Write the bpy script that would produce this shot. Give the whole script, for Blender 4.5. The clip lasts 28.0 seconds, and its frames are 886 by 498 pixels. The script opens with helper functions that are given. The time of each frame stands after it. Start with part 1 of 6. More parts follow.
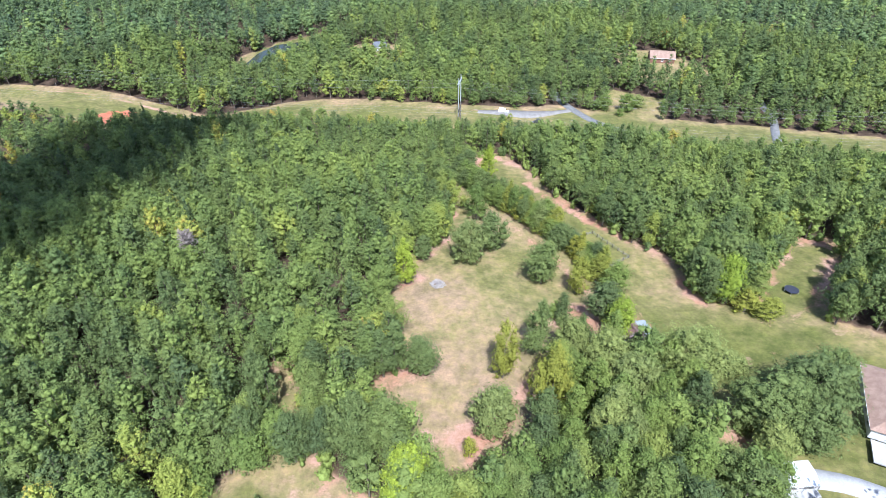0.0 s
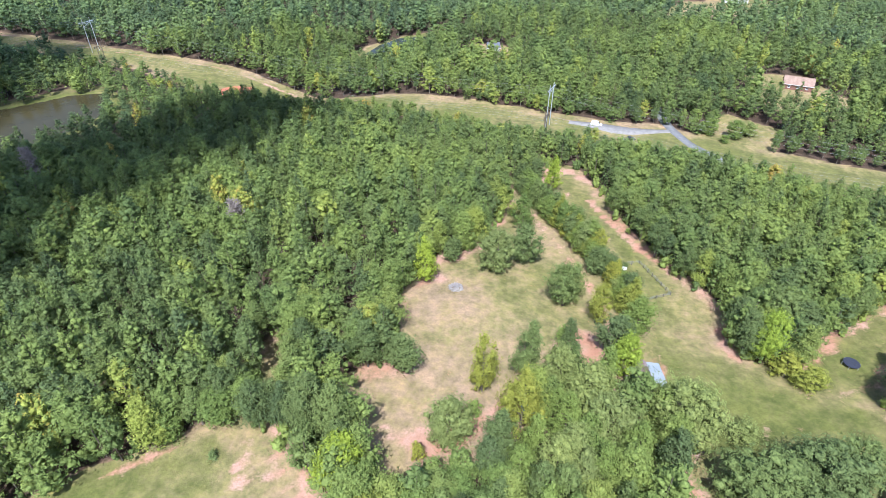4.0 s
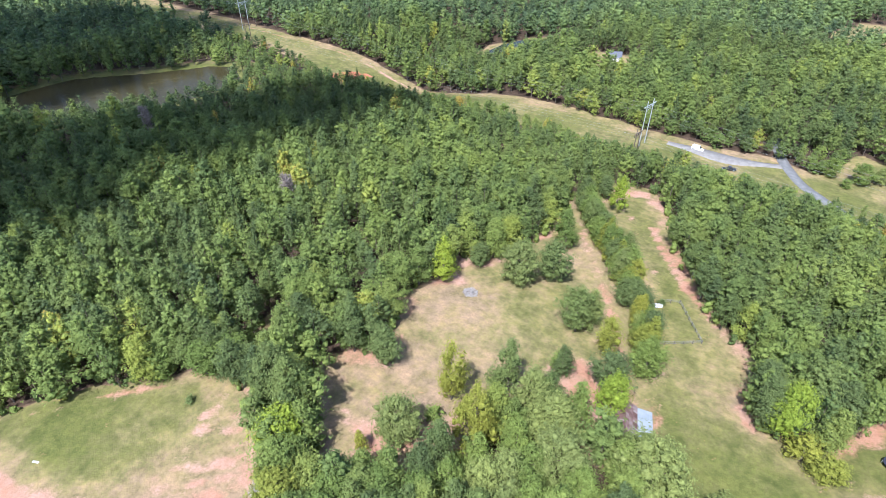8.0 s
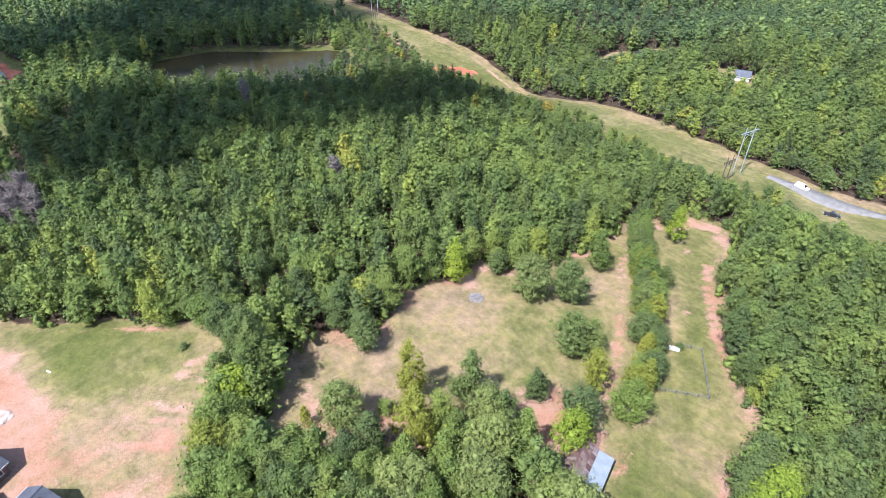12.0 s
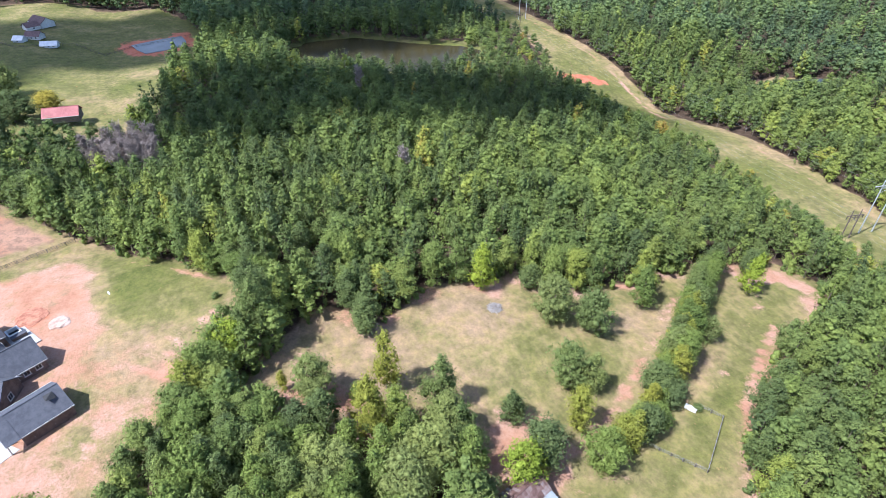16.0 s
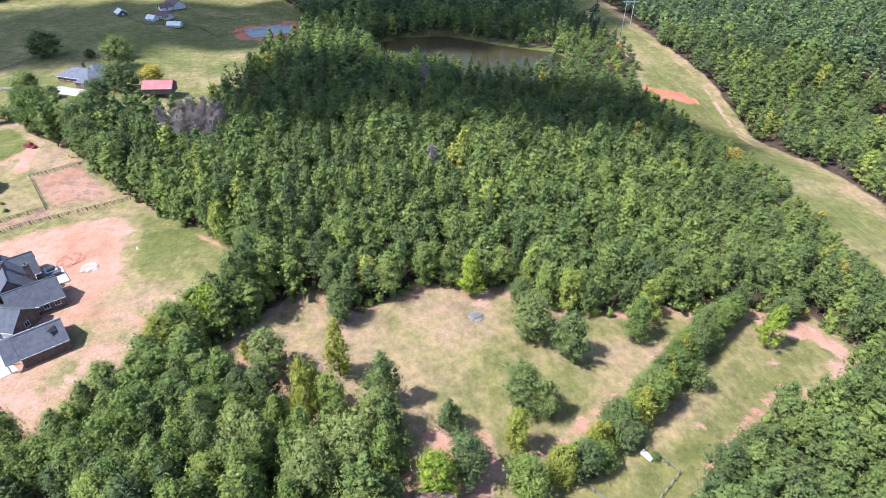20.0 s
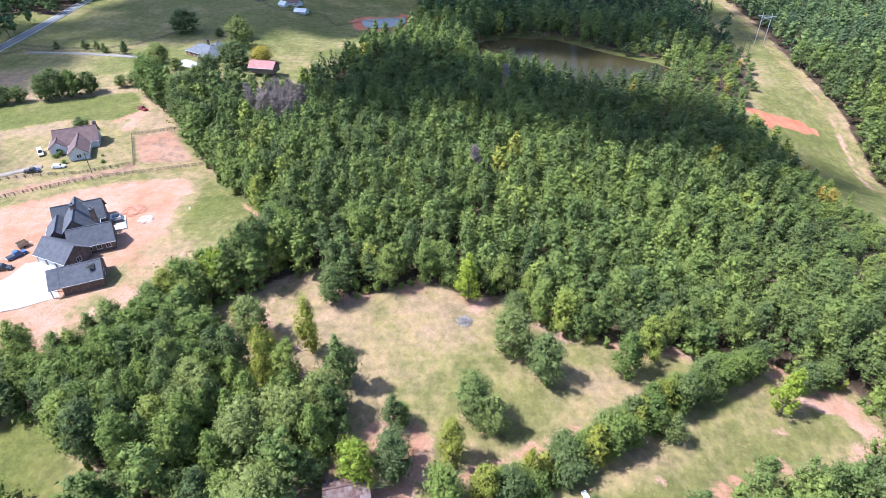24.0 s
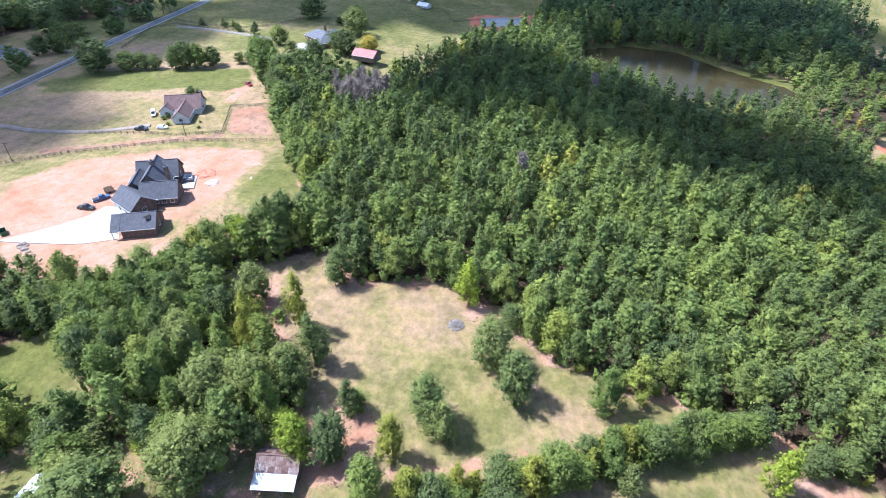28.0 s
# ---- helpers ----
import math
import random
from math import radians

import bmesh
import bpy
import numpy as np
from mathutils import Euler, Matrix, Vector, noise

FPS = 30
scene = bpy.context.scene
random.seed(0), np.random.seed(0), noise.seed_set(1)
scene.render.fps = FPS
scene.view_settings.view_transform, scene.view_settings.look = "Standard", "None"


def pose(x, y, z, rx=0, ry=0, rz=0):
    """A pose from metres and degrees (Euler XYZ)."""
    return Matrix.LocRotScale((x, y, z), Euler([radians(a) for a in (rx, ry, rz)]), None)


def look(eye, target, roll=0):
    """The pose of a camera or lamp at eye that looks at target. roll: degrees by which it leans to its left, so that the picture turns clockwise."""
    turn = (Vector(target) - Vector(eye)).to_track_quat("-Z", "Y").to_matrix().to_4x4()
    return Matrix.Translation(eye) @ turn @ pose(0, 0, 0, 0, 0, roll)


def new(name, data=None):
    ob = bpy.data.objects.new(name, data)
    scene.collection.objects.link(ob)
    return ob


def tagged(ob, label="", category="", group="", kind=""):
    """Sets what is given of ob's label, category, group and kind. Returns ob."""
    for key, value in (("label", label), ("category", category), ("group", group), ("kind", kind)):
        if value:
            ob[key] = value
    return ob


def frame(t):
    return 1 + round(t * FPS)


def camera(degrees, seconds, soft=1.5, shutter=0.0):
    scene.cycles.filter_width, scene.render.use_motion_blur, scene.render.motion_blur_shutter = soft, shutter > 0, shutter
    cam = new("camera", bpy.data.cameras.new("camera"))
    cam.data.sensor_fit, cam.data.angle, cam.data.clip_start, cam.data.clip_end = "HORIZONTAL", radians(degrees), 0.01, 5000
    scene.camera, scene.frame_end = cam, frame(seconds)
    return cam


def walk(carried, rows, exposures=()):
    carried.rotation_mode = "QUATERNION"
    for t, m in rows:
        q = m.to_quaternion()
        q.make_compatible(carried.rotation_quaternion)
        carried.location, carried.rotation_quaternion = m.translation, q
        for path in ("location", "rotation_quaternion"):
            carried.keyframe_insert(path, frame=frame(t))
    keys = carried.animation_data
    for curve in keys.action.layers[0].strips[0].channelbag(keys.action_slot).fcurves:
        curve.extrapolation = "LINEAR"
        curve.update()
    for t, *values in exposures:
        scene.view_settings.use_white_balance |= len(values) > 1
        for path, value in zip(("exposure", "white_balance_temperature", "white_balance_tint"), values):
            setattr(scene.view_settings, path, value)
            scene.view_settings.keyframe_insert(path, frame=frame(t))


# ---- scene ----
cam = camera(75.9, 28.0, soft=0.65)
METRES, EYE, TILT, LEAN, TURN = 220.0, 100.0, -35.4, 0.0, 0.0
ROWS = [
    (0.0, 0.0, 0.0, 0.0, 0.0, 0.0, -0.0),
    (0.5, 0.015, -0.0, 0.0004, 1.39, -0.01, -1.02),
    (1.0, 0.0303, 0.0006, 0.0013, 3.28, -0.07, -2.4),
    (1.5, 0.0459, 0.002, 0.0026, 5.34, -0.19, -3.86),
    (2.0, 0.0623, 0.0038, 0.0039, 7.29, -0.32, -5.21),
    (2.5, 0.0788, 0.006, 0.006, 8.83, -0.47, -6.29),
    (4.5, 0.1433, 0.0192, 0.0155, 14.18, -1.19, -10.07),
    (5.0, 0.1595, 0.0237, 0.0191, 16.27, -1.6, -11.46),
    (5.5, 0.1756, 0.0288, 0.0231, 18.32, -2.05, -12.78),
    (6.0, 0.1916, 0.0345, 0.0275, 20.28, -2.51, -14.04),
    (6.5, 0.2073, 0.0407, 0.0322, 21.94, -2.94, -15.12),
    (7.0, 0.2235, 0.0475, 0.0372, 23.15, -3.26, -15.85),
    (7.5, 0.2386, 0.0542, 0.0421, 24.26, -3.58, -16.57),
    (8.0, 0.2533, 0.0615, 0.0472, 26.32, -4.2, -17.83),
    (8.5, 0.2678, 0.0698, 0.0528, 29.19, -5.12, -19.47),
    (9.0, 0.2825, 0.0788, 0.0593, 31.96, -6.1, -20.95),
    (9.5, 0.2972, 0.0886, 0.0663, 33.82, -6.79, -21.89),
    (10.0, 0.3112, 0.0984, 0.0733, 34.85, -7.2, -22.42),
    (10.5, 0.3247, 0.1082, 0.0802, 35.84, -7.6, -22.93),
    (11.0, 0.3381, 0.1181, 0.0873, 37.16, -8.14, -23.57),
    (11.5, 0.351, 0.1284, 0.0944, 38.97, -8.89, -24.43),
    (12.0, 0.3635, 0.1392, 0.102, 41.23, -9.86, -25.45),
    (12.5, 0.3755, 0.1505, 0.1101, 43.69, -10.96, -26.5),
    (14.5, 0.4169, 0.1997, 0.1442, 53.72, -15.7, -30.08),
    (15.0, 0.4259, 0.2129, 0.1536, 56.01, -16.86, -30.78),
    (15.5, 0.4344, 0.2262, 0.1632, 58.18, -17.97, -31.39),
    (16.0, 0.4421, 0.2396, 0.1728, 60.33, -19.08, -31.96),
    (16.5, 0.449, 0.2531, 0.1824, 62.5, -20.24, -32.54),
    (17.0, 0.4555, 0.2662, 0.1918, 64.52, -21.31, -32.98),
    (17.5, 0.4621, 0.2803, 0.2019, 66.43, -22.32, -33.36),
    (18.0, 0.4678, 0.2942, 0.212, 68.14, -23.26, -33.7),
    (18.5, 0.4733, 0.3085, 0.2222, 69.92, -24.22, -34.0),
    (19.0, 0.4778, 0.3223, 0.2323, 71.86, -25.33, -34.37),
    (19.5, 0.4824, 0.3371, 0.2428, 73.97, -26.49, -34.62),
    (20.0, 0.4862, 0.3517, 0.2533, 76.11, -27.7, -34.88),
    (20.5, 0.4894, 0.3663, 0.2637, 78.29, -28.94, -35.1),
    (21.0, 0.4921, 0.3811, 0.2742, 80.54, -30.23, -35.29),
    (21.5, 0.4941, 0.3959, 0.2847, 82.79, -31.53, -35.44),
    (23.5, 0.4962, 0.4572, 0.329, 92.14, -37.03, -35.46),
    (24.0, 0.4952, 0.4723, 0.3395, 94.5, -38.39, -35.38),
    (24.5, 0.4937, 0.4872, 0.35, 96.85, -39.75, -35.25),
    (25.0, 0.4913, 0.5021, 0.3605, 99.19, -41.1, -35.05),
    (25.5, 0.4882, 0.5169, 0.3708, 101.52, -42.43, -34.81),
    (26.0, 0.4843, 0.5315, 0.381, 103.85, -43.76, -34.54),
    (26.5, 0.48, 0.5461, 0.391, 106.17, -45.08, -34.23),
    (27.0, 0.475, 0.5604, 0.4008, 108.5, -46.4, -33.9),
    (27.5, 0.4694, 0.5745, 0.4105, 110.8, -47.69, -33.53),
    (28.0, 0.4632, 0.5884, 0.4202, 113.07, -48.96, -33.12),
]
walk(cam, [(t, pose(0, 0, EYE, TILT, LEAN, TURN) @ pose(METRES * x, METRES * y, METRES * z, 90 + pitch, roll, yaw)) for t, x, y, z, yaw, pitch, roll in ROWS],
     exposures=[(0.0, 1.36, 5450, 12), (12.0, 1.30, 5600, 13), (20.0, 1.36, 5600, 14), (28.0, 1.51, 5450, 14)])

# ---- light ----
SUN_EL, SUN_AZ = 56.0, 174.0        # degrees; azimuth clockwise from +y
SUN_TO = Vector((math.cos(radians(SUN_EL)) * math.sin(radians(SUN_AZ)), math.cos(radians(SUN_EL)) * math.cos(radians(SUN_AZ)), math.sin(radians(SUN_EL))))
world = bpy.data.worlds.new("sky")
scene.world = world
world.use_nodes = True
wn = world.node_tree
sky = wn.nodes.new("ShaderNodeTexSky")
sky.sky_type = "NISHITA"
sky.sun_disc = False
sky.sun_elevation, sky.sun_rotation = radians(SUN_EL), radians(SUN_AZ)
sky.air_density, sky.dust_density = 1.0, 1.5
wn.links.new(sky.outputs[0], wn.nodes["Background"].inputs[0])
wn.nodes["Background"].inputs[1].default_value = 0.115
sun = new("sun", bpy.data.lights.new("sun", "SUN"))
sun.data.energy, sun.data.angle, sun.data.color = 4.3, radians(0.6), (1.0, 0.955, 0.88)
sun.matrix_world = look(SUN_TO * 1500, (0, 0, 0))


# ---- material helpers ----
def material(name):
    m = bpy.data.materials.new(name)
    m.use_nodes = True
    nt = m.node_tree
    return m, nt, nt.nodes["Principled BSDF"]


def node(nt, kind, **values):
    n = nt.nodes.new(kind)
    for key, value in values.items():
        n.inputs[key].default_value = value
    return n


def noise_at(nt, scale, detail=4.0, rough=0.6, coords="Object"):
    tc = nt.nodes.new("ShaderNodeTexCoord")
    n = node(nt, "ShaderNodeTexNoise", Scale=scale, Detail=detail, Roughness=rough)
    nt.links.new(tc.outputs[coords], n.inputs["Vector"])
    return n.outputs["Fac"]


def ramp(nt, fac, stops):
    r = nt.nodes.new("ShaderNodeValToRGB")
    while len(r.color_ramp.elements) < len(stops):
        r.color_ramp.elements.new(0.5)
    for e, (at, c) in zip(r.color_ramp.elements, stops):
        e.position, e.color = at, (*c, 1) if len(c) == 3 else c
    nt.links.new(fac, r.inputs[0])
    return r.outputs[0]


def blend(nt, fac, a, b, kind="MIX"):
    m = nt.nodes.new("ShaderNodeMix")
    m.data_type, m.blend_type = "RGBA", kind
    for slot, v in ((0, fac), (6, a), (7, b)):
        if isinstance(v, (int, float)):
            m.inputs[slot].default_value = v
        elif isinstance(v, tuple):
            m.inputs[slot].default_value = (*v, 1)
        else:
            nt.links.new(v, m.inputs[slot])
    return m.outputs[2]


def calc(nt, op, a, b=0.0, clamp=False):
    m = nt.nodes.new("ShaderNodeMath")
    m.operation, m.use_clamp = op, clamp
    for i, v in enumerate((a, b)):
        if isinstance(v, (int, float)):
            m.inputs[i].default_value = v
        else:
            nt.links.new(v, m.inputs[i])
    return m.outputs[0]


def bump(nt, bsdf, height, strength=0.3, distance=0.1):
    b = node(nt, "ShaderNodeBump", Strength=strength, Distance=distance)
    nt.links.new(height, b.inputs["Height"])
    nt.links.new(b.outputs[0], bsdf.inputs["Normal"])


def surface(name, dark, light, scale=1.0, rough=0.8, metal=0.0, bumps=0.15, fine=12.0):
    """A two-scale mottled surface between two colours."""
    m, nt, b = material(name)
    big, small = noise_at(nt, scale), noise_at(nt, scale * fine, 3.0)
    f = calc(nt, "ADD", calc(nt, "MULTIPLY", big, 0.65), calc(nt, "MULTIPLY", small, 0.35))
    nt.links.new(ramp(nt, f, [(0.40, dark), (0.61, light)]), b.inputs["Base Color"])
    b.inputs["Roughness"].default_value, b.inputs["Metallic"].default_value = rough, metal
    if bumps:
        bump(nt, b, small, bumps, 0.05)
    return m


def attr(nt, name):
    a = nt.nodes.new("ShaderNodeAttribute")
    a.attribute_name = name
    return a.outputs["Fac"]


def leaf_material(name, stops, source, cut=False, fine=2.9):
    """Leaves: a colour out of a ramp, by tree and by leaf, part of the light passing through; cut: loose sprays with gaps between the leaves."""
    m, nt, b = material(name)
    if source == "tint":
        pick = attr(nt, "tint")
    else:
        pick = nt.nodes.new("ShaderNodeObjectInfo").outputs["Random"]
    geo = nt.nodes.new("ShaderNodeNewGeometry")
    island, spot = geo.outputs["Random Per Island"], geo.outputs["Position"]
    near = calc(nt, "SUBTRACT", calc(nt, "MULTIPLY", island, 0.12), 0.06) if cut else 0.0
    colour = ramp(nt, calc(nt, "ADD", pick, near, True), stops)
    cells = node(nt, "ShaderNodeTexVoronoi", Scale=fine)
    nt.links.new(spot, cells.inputs["Vector"])
    tuft = node(nt, "ShaderNodeTexNoise", Scale=fine * 0.4, Detail=3.0, Roughness=0.7)
    nt.links.new(spot, tuft.inputs["Vector"])
    leafy = calc(nt, "ADD", calc(nt, "MULTIPLY", cells.outputs["Color"], 0.5), calc(nt, "MULTIPLY", tuft.outputs["Fac"], 0.8))
    value = calc(nt, "ADD", leafy, 0.33)
    hsv = node(nt, "ShaderNodeHueSaturation")
    nt.links.new(value, hsv.inputs["Value"])
    nt.links.new(colour, hsv.inputs["Color"])
    col = hsv.outputs[0]
    nt.links.new(col, b.inputs["Base Color"])
    b.inputs["Roughness"].default_value = 0.6
    b.inputs["Specular IOR Level"].default_value = 0.06
    tr = node(nt, "ShaderNodeBsdfTranslucent")
    nt.links.new(blend(nt, 0.3, col, (0.15, 0.20, 0.06)), tr.inputs["Color"])
    mix = nt.nodes.new("ShaderNodeMixShader")
    mix.inputs[0].default_value = 0.22 if cut else 0.08
    nt.links.new(b.outputs[0], mix.inputs[1])
    nt.links.new(tr.outputs[0], mix.inputs[2])
    out = mix.outputs[0]
    if cut:
        gap = ramp(nt, cells.outputs["Distance"], [(0.44, (0, 0, 0)), (0.50, (1, 1, 1))])
        sieve = nt.nodes.new("ShaderNodeMixShader")
        clear = nt.nodes.new("ShaderNodeBsdfTransparent")
        nt.links.new(gap, sieve.inputs[0])
        nt.links.new(out, sieve.inputs[1])
        nt.links.new(clear.outputs[0], sieve.inputs[2])
        out = sieve.outputs[0]
    else:
        ruffle = node(nt, "ShaderNodeBump", Strength=0.8, Distance=0.25)
        nt.links.new(leafy, ruffle.inputs["Height"])
        nt.links.new(ruffle.outputs[0], b.inputs["Normal"])
    nt.links.new(out, nt.nodes["Material Output"].inputs["Surface"])
    return m


PINE = [(0.0, (0.074, 0.102, 0.042)), (0.45, (0.121, 0.156, 0.049)), (0.85, (0.162, 0.199, 0.055)), (1.0, (0.203, 0.236, 0.055))]
BROAD = [(0.0, (0.090, 0.125, 0.042)), (0.4, (0.143, 0.184, 0.049)), (0.75, (0.181, 0.224, 0.055)), (0.92, (0.228, 0.260, 0.053)), (0.96, (0.303, 0.273, 0.050)), (1.0, (0.330, 0.200, 0.055))]
LIME = [(0.0, (0.194, 0.251, 0.034)), (1.0, (0.265, 0.320, 0.039))]
YELLOW = [(0.0, (0.183, 0.202, 0.039)), (1.0, (0.247, 0.248, 0.042))]
OLIVE = [(0.0, (0.140, 0.168, 0.057)), (1.0, (0.195, 0.223, 0.064))]
GREEN = [(0.0, (0.106, 0.148, 0.040)), (1.0, (0.157, 0.201, 0.048))]
DARK = [(0.0, (0.089, 0.118, 0.045)), (1.0, (0.134, 0.169, 0.052))]
GOLD = [(0.0, (0.297, 0.252, 0.046)), (1.0, (0.376, 0.313, 0.055))]
LEAF_KINDS = (("gold", GOLD), ("lime", LIME), ("yellow", YELLOW), ("olive", OLIVE), ("green", GREEN), ("dark", DARK), ("pine", PINE), ("broad", BROAD[:4]))
M_WOOD_PINE, M_WOOD_BROAD = leaf_material("pine boughs of the woods", PINE, "tint"), leaf_material("boughs of the woods", BROAD, "tint")
M_WOOD_NEEDLES, M_WOOD_LEAVES = leaf_material("pine needles of the woods", PINE, "tint", True), leaf_material("leaves of the woods", BROAD, "tint", True)
# aerial haze put into the leaf colours: less red, more blue
HAZED_PINE, HAZED_BROAD = ([(at, (r * 0.92, g * 0.97, b * 1.25)) for at, (r, g, b) in stops] for stops in (PINE, BROAD))
M_HAZED_PINE, M_HAZED_BROAD = leaf_material("hazed far pine boughs", HAZED_PINE, "tint", False, 1.25), leaf_material("hazed far boughs", HAZED_BROAD, "tint", False, 1.25)
M_HAZED_NEEDLES, M_HAZED_LEAVES = leaf_material("hazed far pine needles", HAZED_PINE, "tint", True, 1.25), leaf_material("hazed far leaves", HAZED_BROAD, "tint", True, 1.25)
M_LEAF = {k: leaf_material(k + " boughs", s, "object") for k, s in LEAF_KINDS}
M_SPRAY = {k: leaf_material(k + " leaves", s, "object", True) for k, s in LEAF_KINDS}
M_BARK = surface("bark", (0.06, 0.045, 0.035), (0.17, 0.14, 0.11), 2.0, 0.95)
M_DEADWOOD = surface("dead wood", (0.15, 0.12, 0.105), (0.29, 0.24, 0.215), 2.0, 0.95)

# ---- the plan, in metres ----
CLEARING = [(0, 60), (-17, 83), (-13, 90), (-5, 94), (-9, 104), (-14, 112), (-13, 123), (-9, 130), (-12, 140), (-5, 143), (3, 158), (4, 170), (3, 186), (8, 193), (19, 173), (29, 156),
            (37, 142), (44, 126), (54, 120), (60, 100), (54, 94), (46, 96), (38, 104), (30, 100), (22, 84), (16, 72), (8, 62)]
STRIP = [(6, 206), (10, 222), (24, 226), (36, 201), (42, 182), (53, 163), (60, 153), (72, 141), (71, 129), (74, 121), (86, 115), (98, 113), (102, 104), (86, 100), (70, 91), (60, 86),
         (54, 94), (56, 104), (50, 116), (50, 128), (46, 139), (39, 163), (27, 186), (17, 206)]
LOT = [(-84, 21), (-79, 26), (-72, 31), (-65, 37), (-56, 48), (-45, 59), (-40, 65), (-33, 69), (-26, 66), (-15, 58), (-6, 54), (2, 47), (8, 43), (11, 40), (17, 32), (20, 22), (20, 8), (21, -14), (12, -60), (-26, -64), (-42, -47), (-63, -16), (-73, 3)]
YARD = [(52, 70), (55, 80), (58, 92), (70, 98), (86, 107), (100, 111), (118, 100), (118, 50), (70, 50), (60, 54), (58, 66)]
SIDE_LAWN = [(37, 28), (36, 35), (43, 45), (50, 57), (57, 58), (60, 52), (55, 40), (50, 27), (44, 20)]
GREEN_YARD = [(84, 117), (91, 125), (97, 133), (107, 145), (110, 152), (124, 150), (118, 136), (106, 121), (101, 112), (92, 113)]
FIELD = [(-84, 21), (-112, -1), (-124, -10), (-138, -25), (-146, -35), (-154, -34), (-156, -10), (-156, 22), (-170, 42), (-204, 54), (-240, 56), (-264, 76), (-300, 84), (-332, 84), (-372, 78), (-420, 60), (-440, -20),
         (-430, -110), (-390, -166), (-300, -172), (-84, -146), (-20, -128), (-20, -66), (-42, -47), (-63, -16), (-73, 3)]
ACROSS = [(-70, -146), (-200, -166), (-290, -176), (-300, -200), (-220, -200), (-165, -225), (-120, -205), (-80, -190)]
CORRIDOR = [(-640, 352), (-371, 336), (-267, 323), (-210, 319), (-157, 316), (-100, 305), (-37, 298), (14, 289), (38, 286), (64, 290), (72, 284), (100, 272), (160, 258), (190, 248), (320, 215),
            (315, 190), (165, 220), (130, 232), (80, 245), (57, 250), (41, 252), (9, 257), (-16, 260), (-50, 266), (-84, 270), (-141, 272), (-178, 264), (-205, 280), (-250, 294), (-310, 302), (-640, 322)]
GLADE = [(78, 278), (96, 312), (118, 298), (106, 264)]
POND = [(-272, 120), (-291, 152), (-285, 182), (-260, 208), (-241, 236), (-227, 244), (-207, 230), (-202, 206), (-206, 184), (-222, 154), (-242, 130)]
FAR_POND = [(-142, 378), (-118, 374), (-98, 396), (-70, 420), (-70, 456), (-128, 456), (-146, 420)]
FAR_YARDS = [(112, 332), (150, 322), (162, 352), (146, 390), (116, 384)], [(60, 522), (100, 520), (165, 560), (170, 600), (140, 620), (95, 582)], [(-64, 362), (-30, 360), (-26, 404), (-62, 404)]
NOTCH = [(-26, 70), (-31, 81), (-35.5, 95), (-40, 95), (-37, 83), (-33, 70)]
HEDGE_BANK = [(4.5, 191), (15.5, 171), (25.5, 154), (33.5, 140), (41, 125), (50, 116), (54, 130), (50, 142), (43, 166), (31, 189), (20, 209), (6, 207), (2, 199)]
OPEN = [NOTCH, HEDGE_BANK, CLEARING, STRIP, LOT, YARD, SIDE_LAWN, GREEN_YARD, FIELD, ACROSS, CORRIDOR, GLADE, POND, FAR_POND, *FAR_YARDS]
WATER_LEVEL = -8.5


def smooth(u):
    u = np.clip(u, 0, 1)
    return u * u * (3 - 2 * u)


def depth_in(poly, x, y):
    """Signed distance to a polygon's edge, positive inside, for arrays."""
    x, y = np.asarray(x, float), np.asarray(y, float)
    near = np.full(x.shape, 1e9)
    inside = np.zeros(x.shape, bool)
    for (ax, ay), (bx, by) in zip(poly, poly[1:] + poly[:1]):
        ex, ey = bx - ax, by - ay
        u = np.clip(((x - ax) * ex + (y - ay) * ey) / (ex * ex + ey * ey), 0, 1)
        near = np.minimum(near, np.hypot(x - ax - u * ex, y - ay - u * ey))
        if ay != by:
            inside ^= ((ay > y) != (by > y)) & (x < ex * (y - ay) / (by - ay) + ax)
    return np.where(inside, near, -near)


def along(line, x, y):
    """Distance to an open line, for arrays."""
    x, y = np.asarray(x, float), np.asarray(y, float)
    near = np.full(x.shape, 1e9)
    for (ax, ay), (bx, by) in zip(line, line[1:]):
        ex, ey = bx - ax, by - ay
        u = np.clip(((x - ax) * ex + (y - ay) * ey) / (ex * ex + ey * ey), 0, 1)
        near = np.minimum(near, np.hypot(x - ax - u * ex, y - ay - u * ey))
    return near


def openness(x, y):
    """Signed distance to the nearest edge of the woods, positive on open land."""
    return np.max([depth_in(p, x, y) for p in OPEN], axis=0)


def lift(x, y):
    """Height of the ground."""
    x, y = np.asarray(x, float), np.asarray(y, float)
    z = -13 * smooth((y - 60) / 240) - 14 * np.exp(-((x + 138) / 46) ** 2) * smooth((y - 236) / 75)
    z = z - (3 * smooth((-x - 55) / 30) + 5 * smooth((-x - 220) / 90)) * smooth((y + 25) / 60) * smooth((150 - y) / 60)
    z = z - 3.1 * smooth((x - 8) / 36) * smooth((175 - y) / 50) * smooth((118 - x) / 40)
    d = depth_in(POND, x, y)
    z = z + (WATER_LEVEL + 0.3 - z) * np.exp(-np.clip(-d, 0, None) ** 2 / 700.0)
    return z - 2.2 * smooth(d / 6.0)


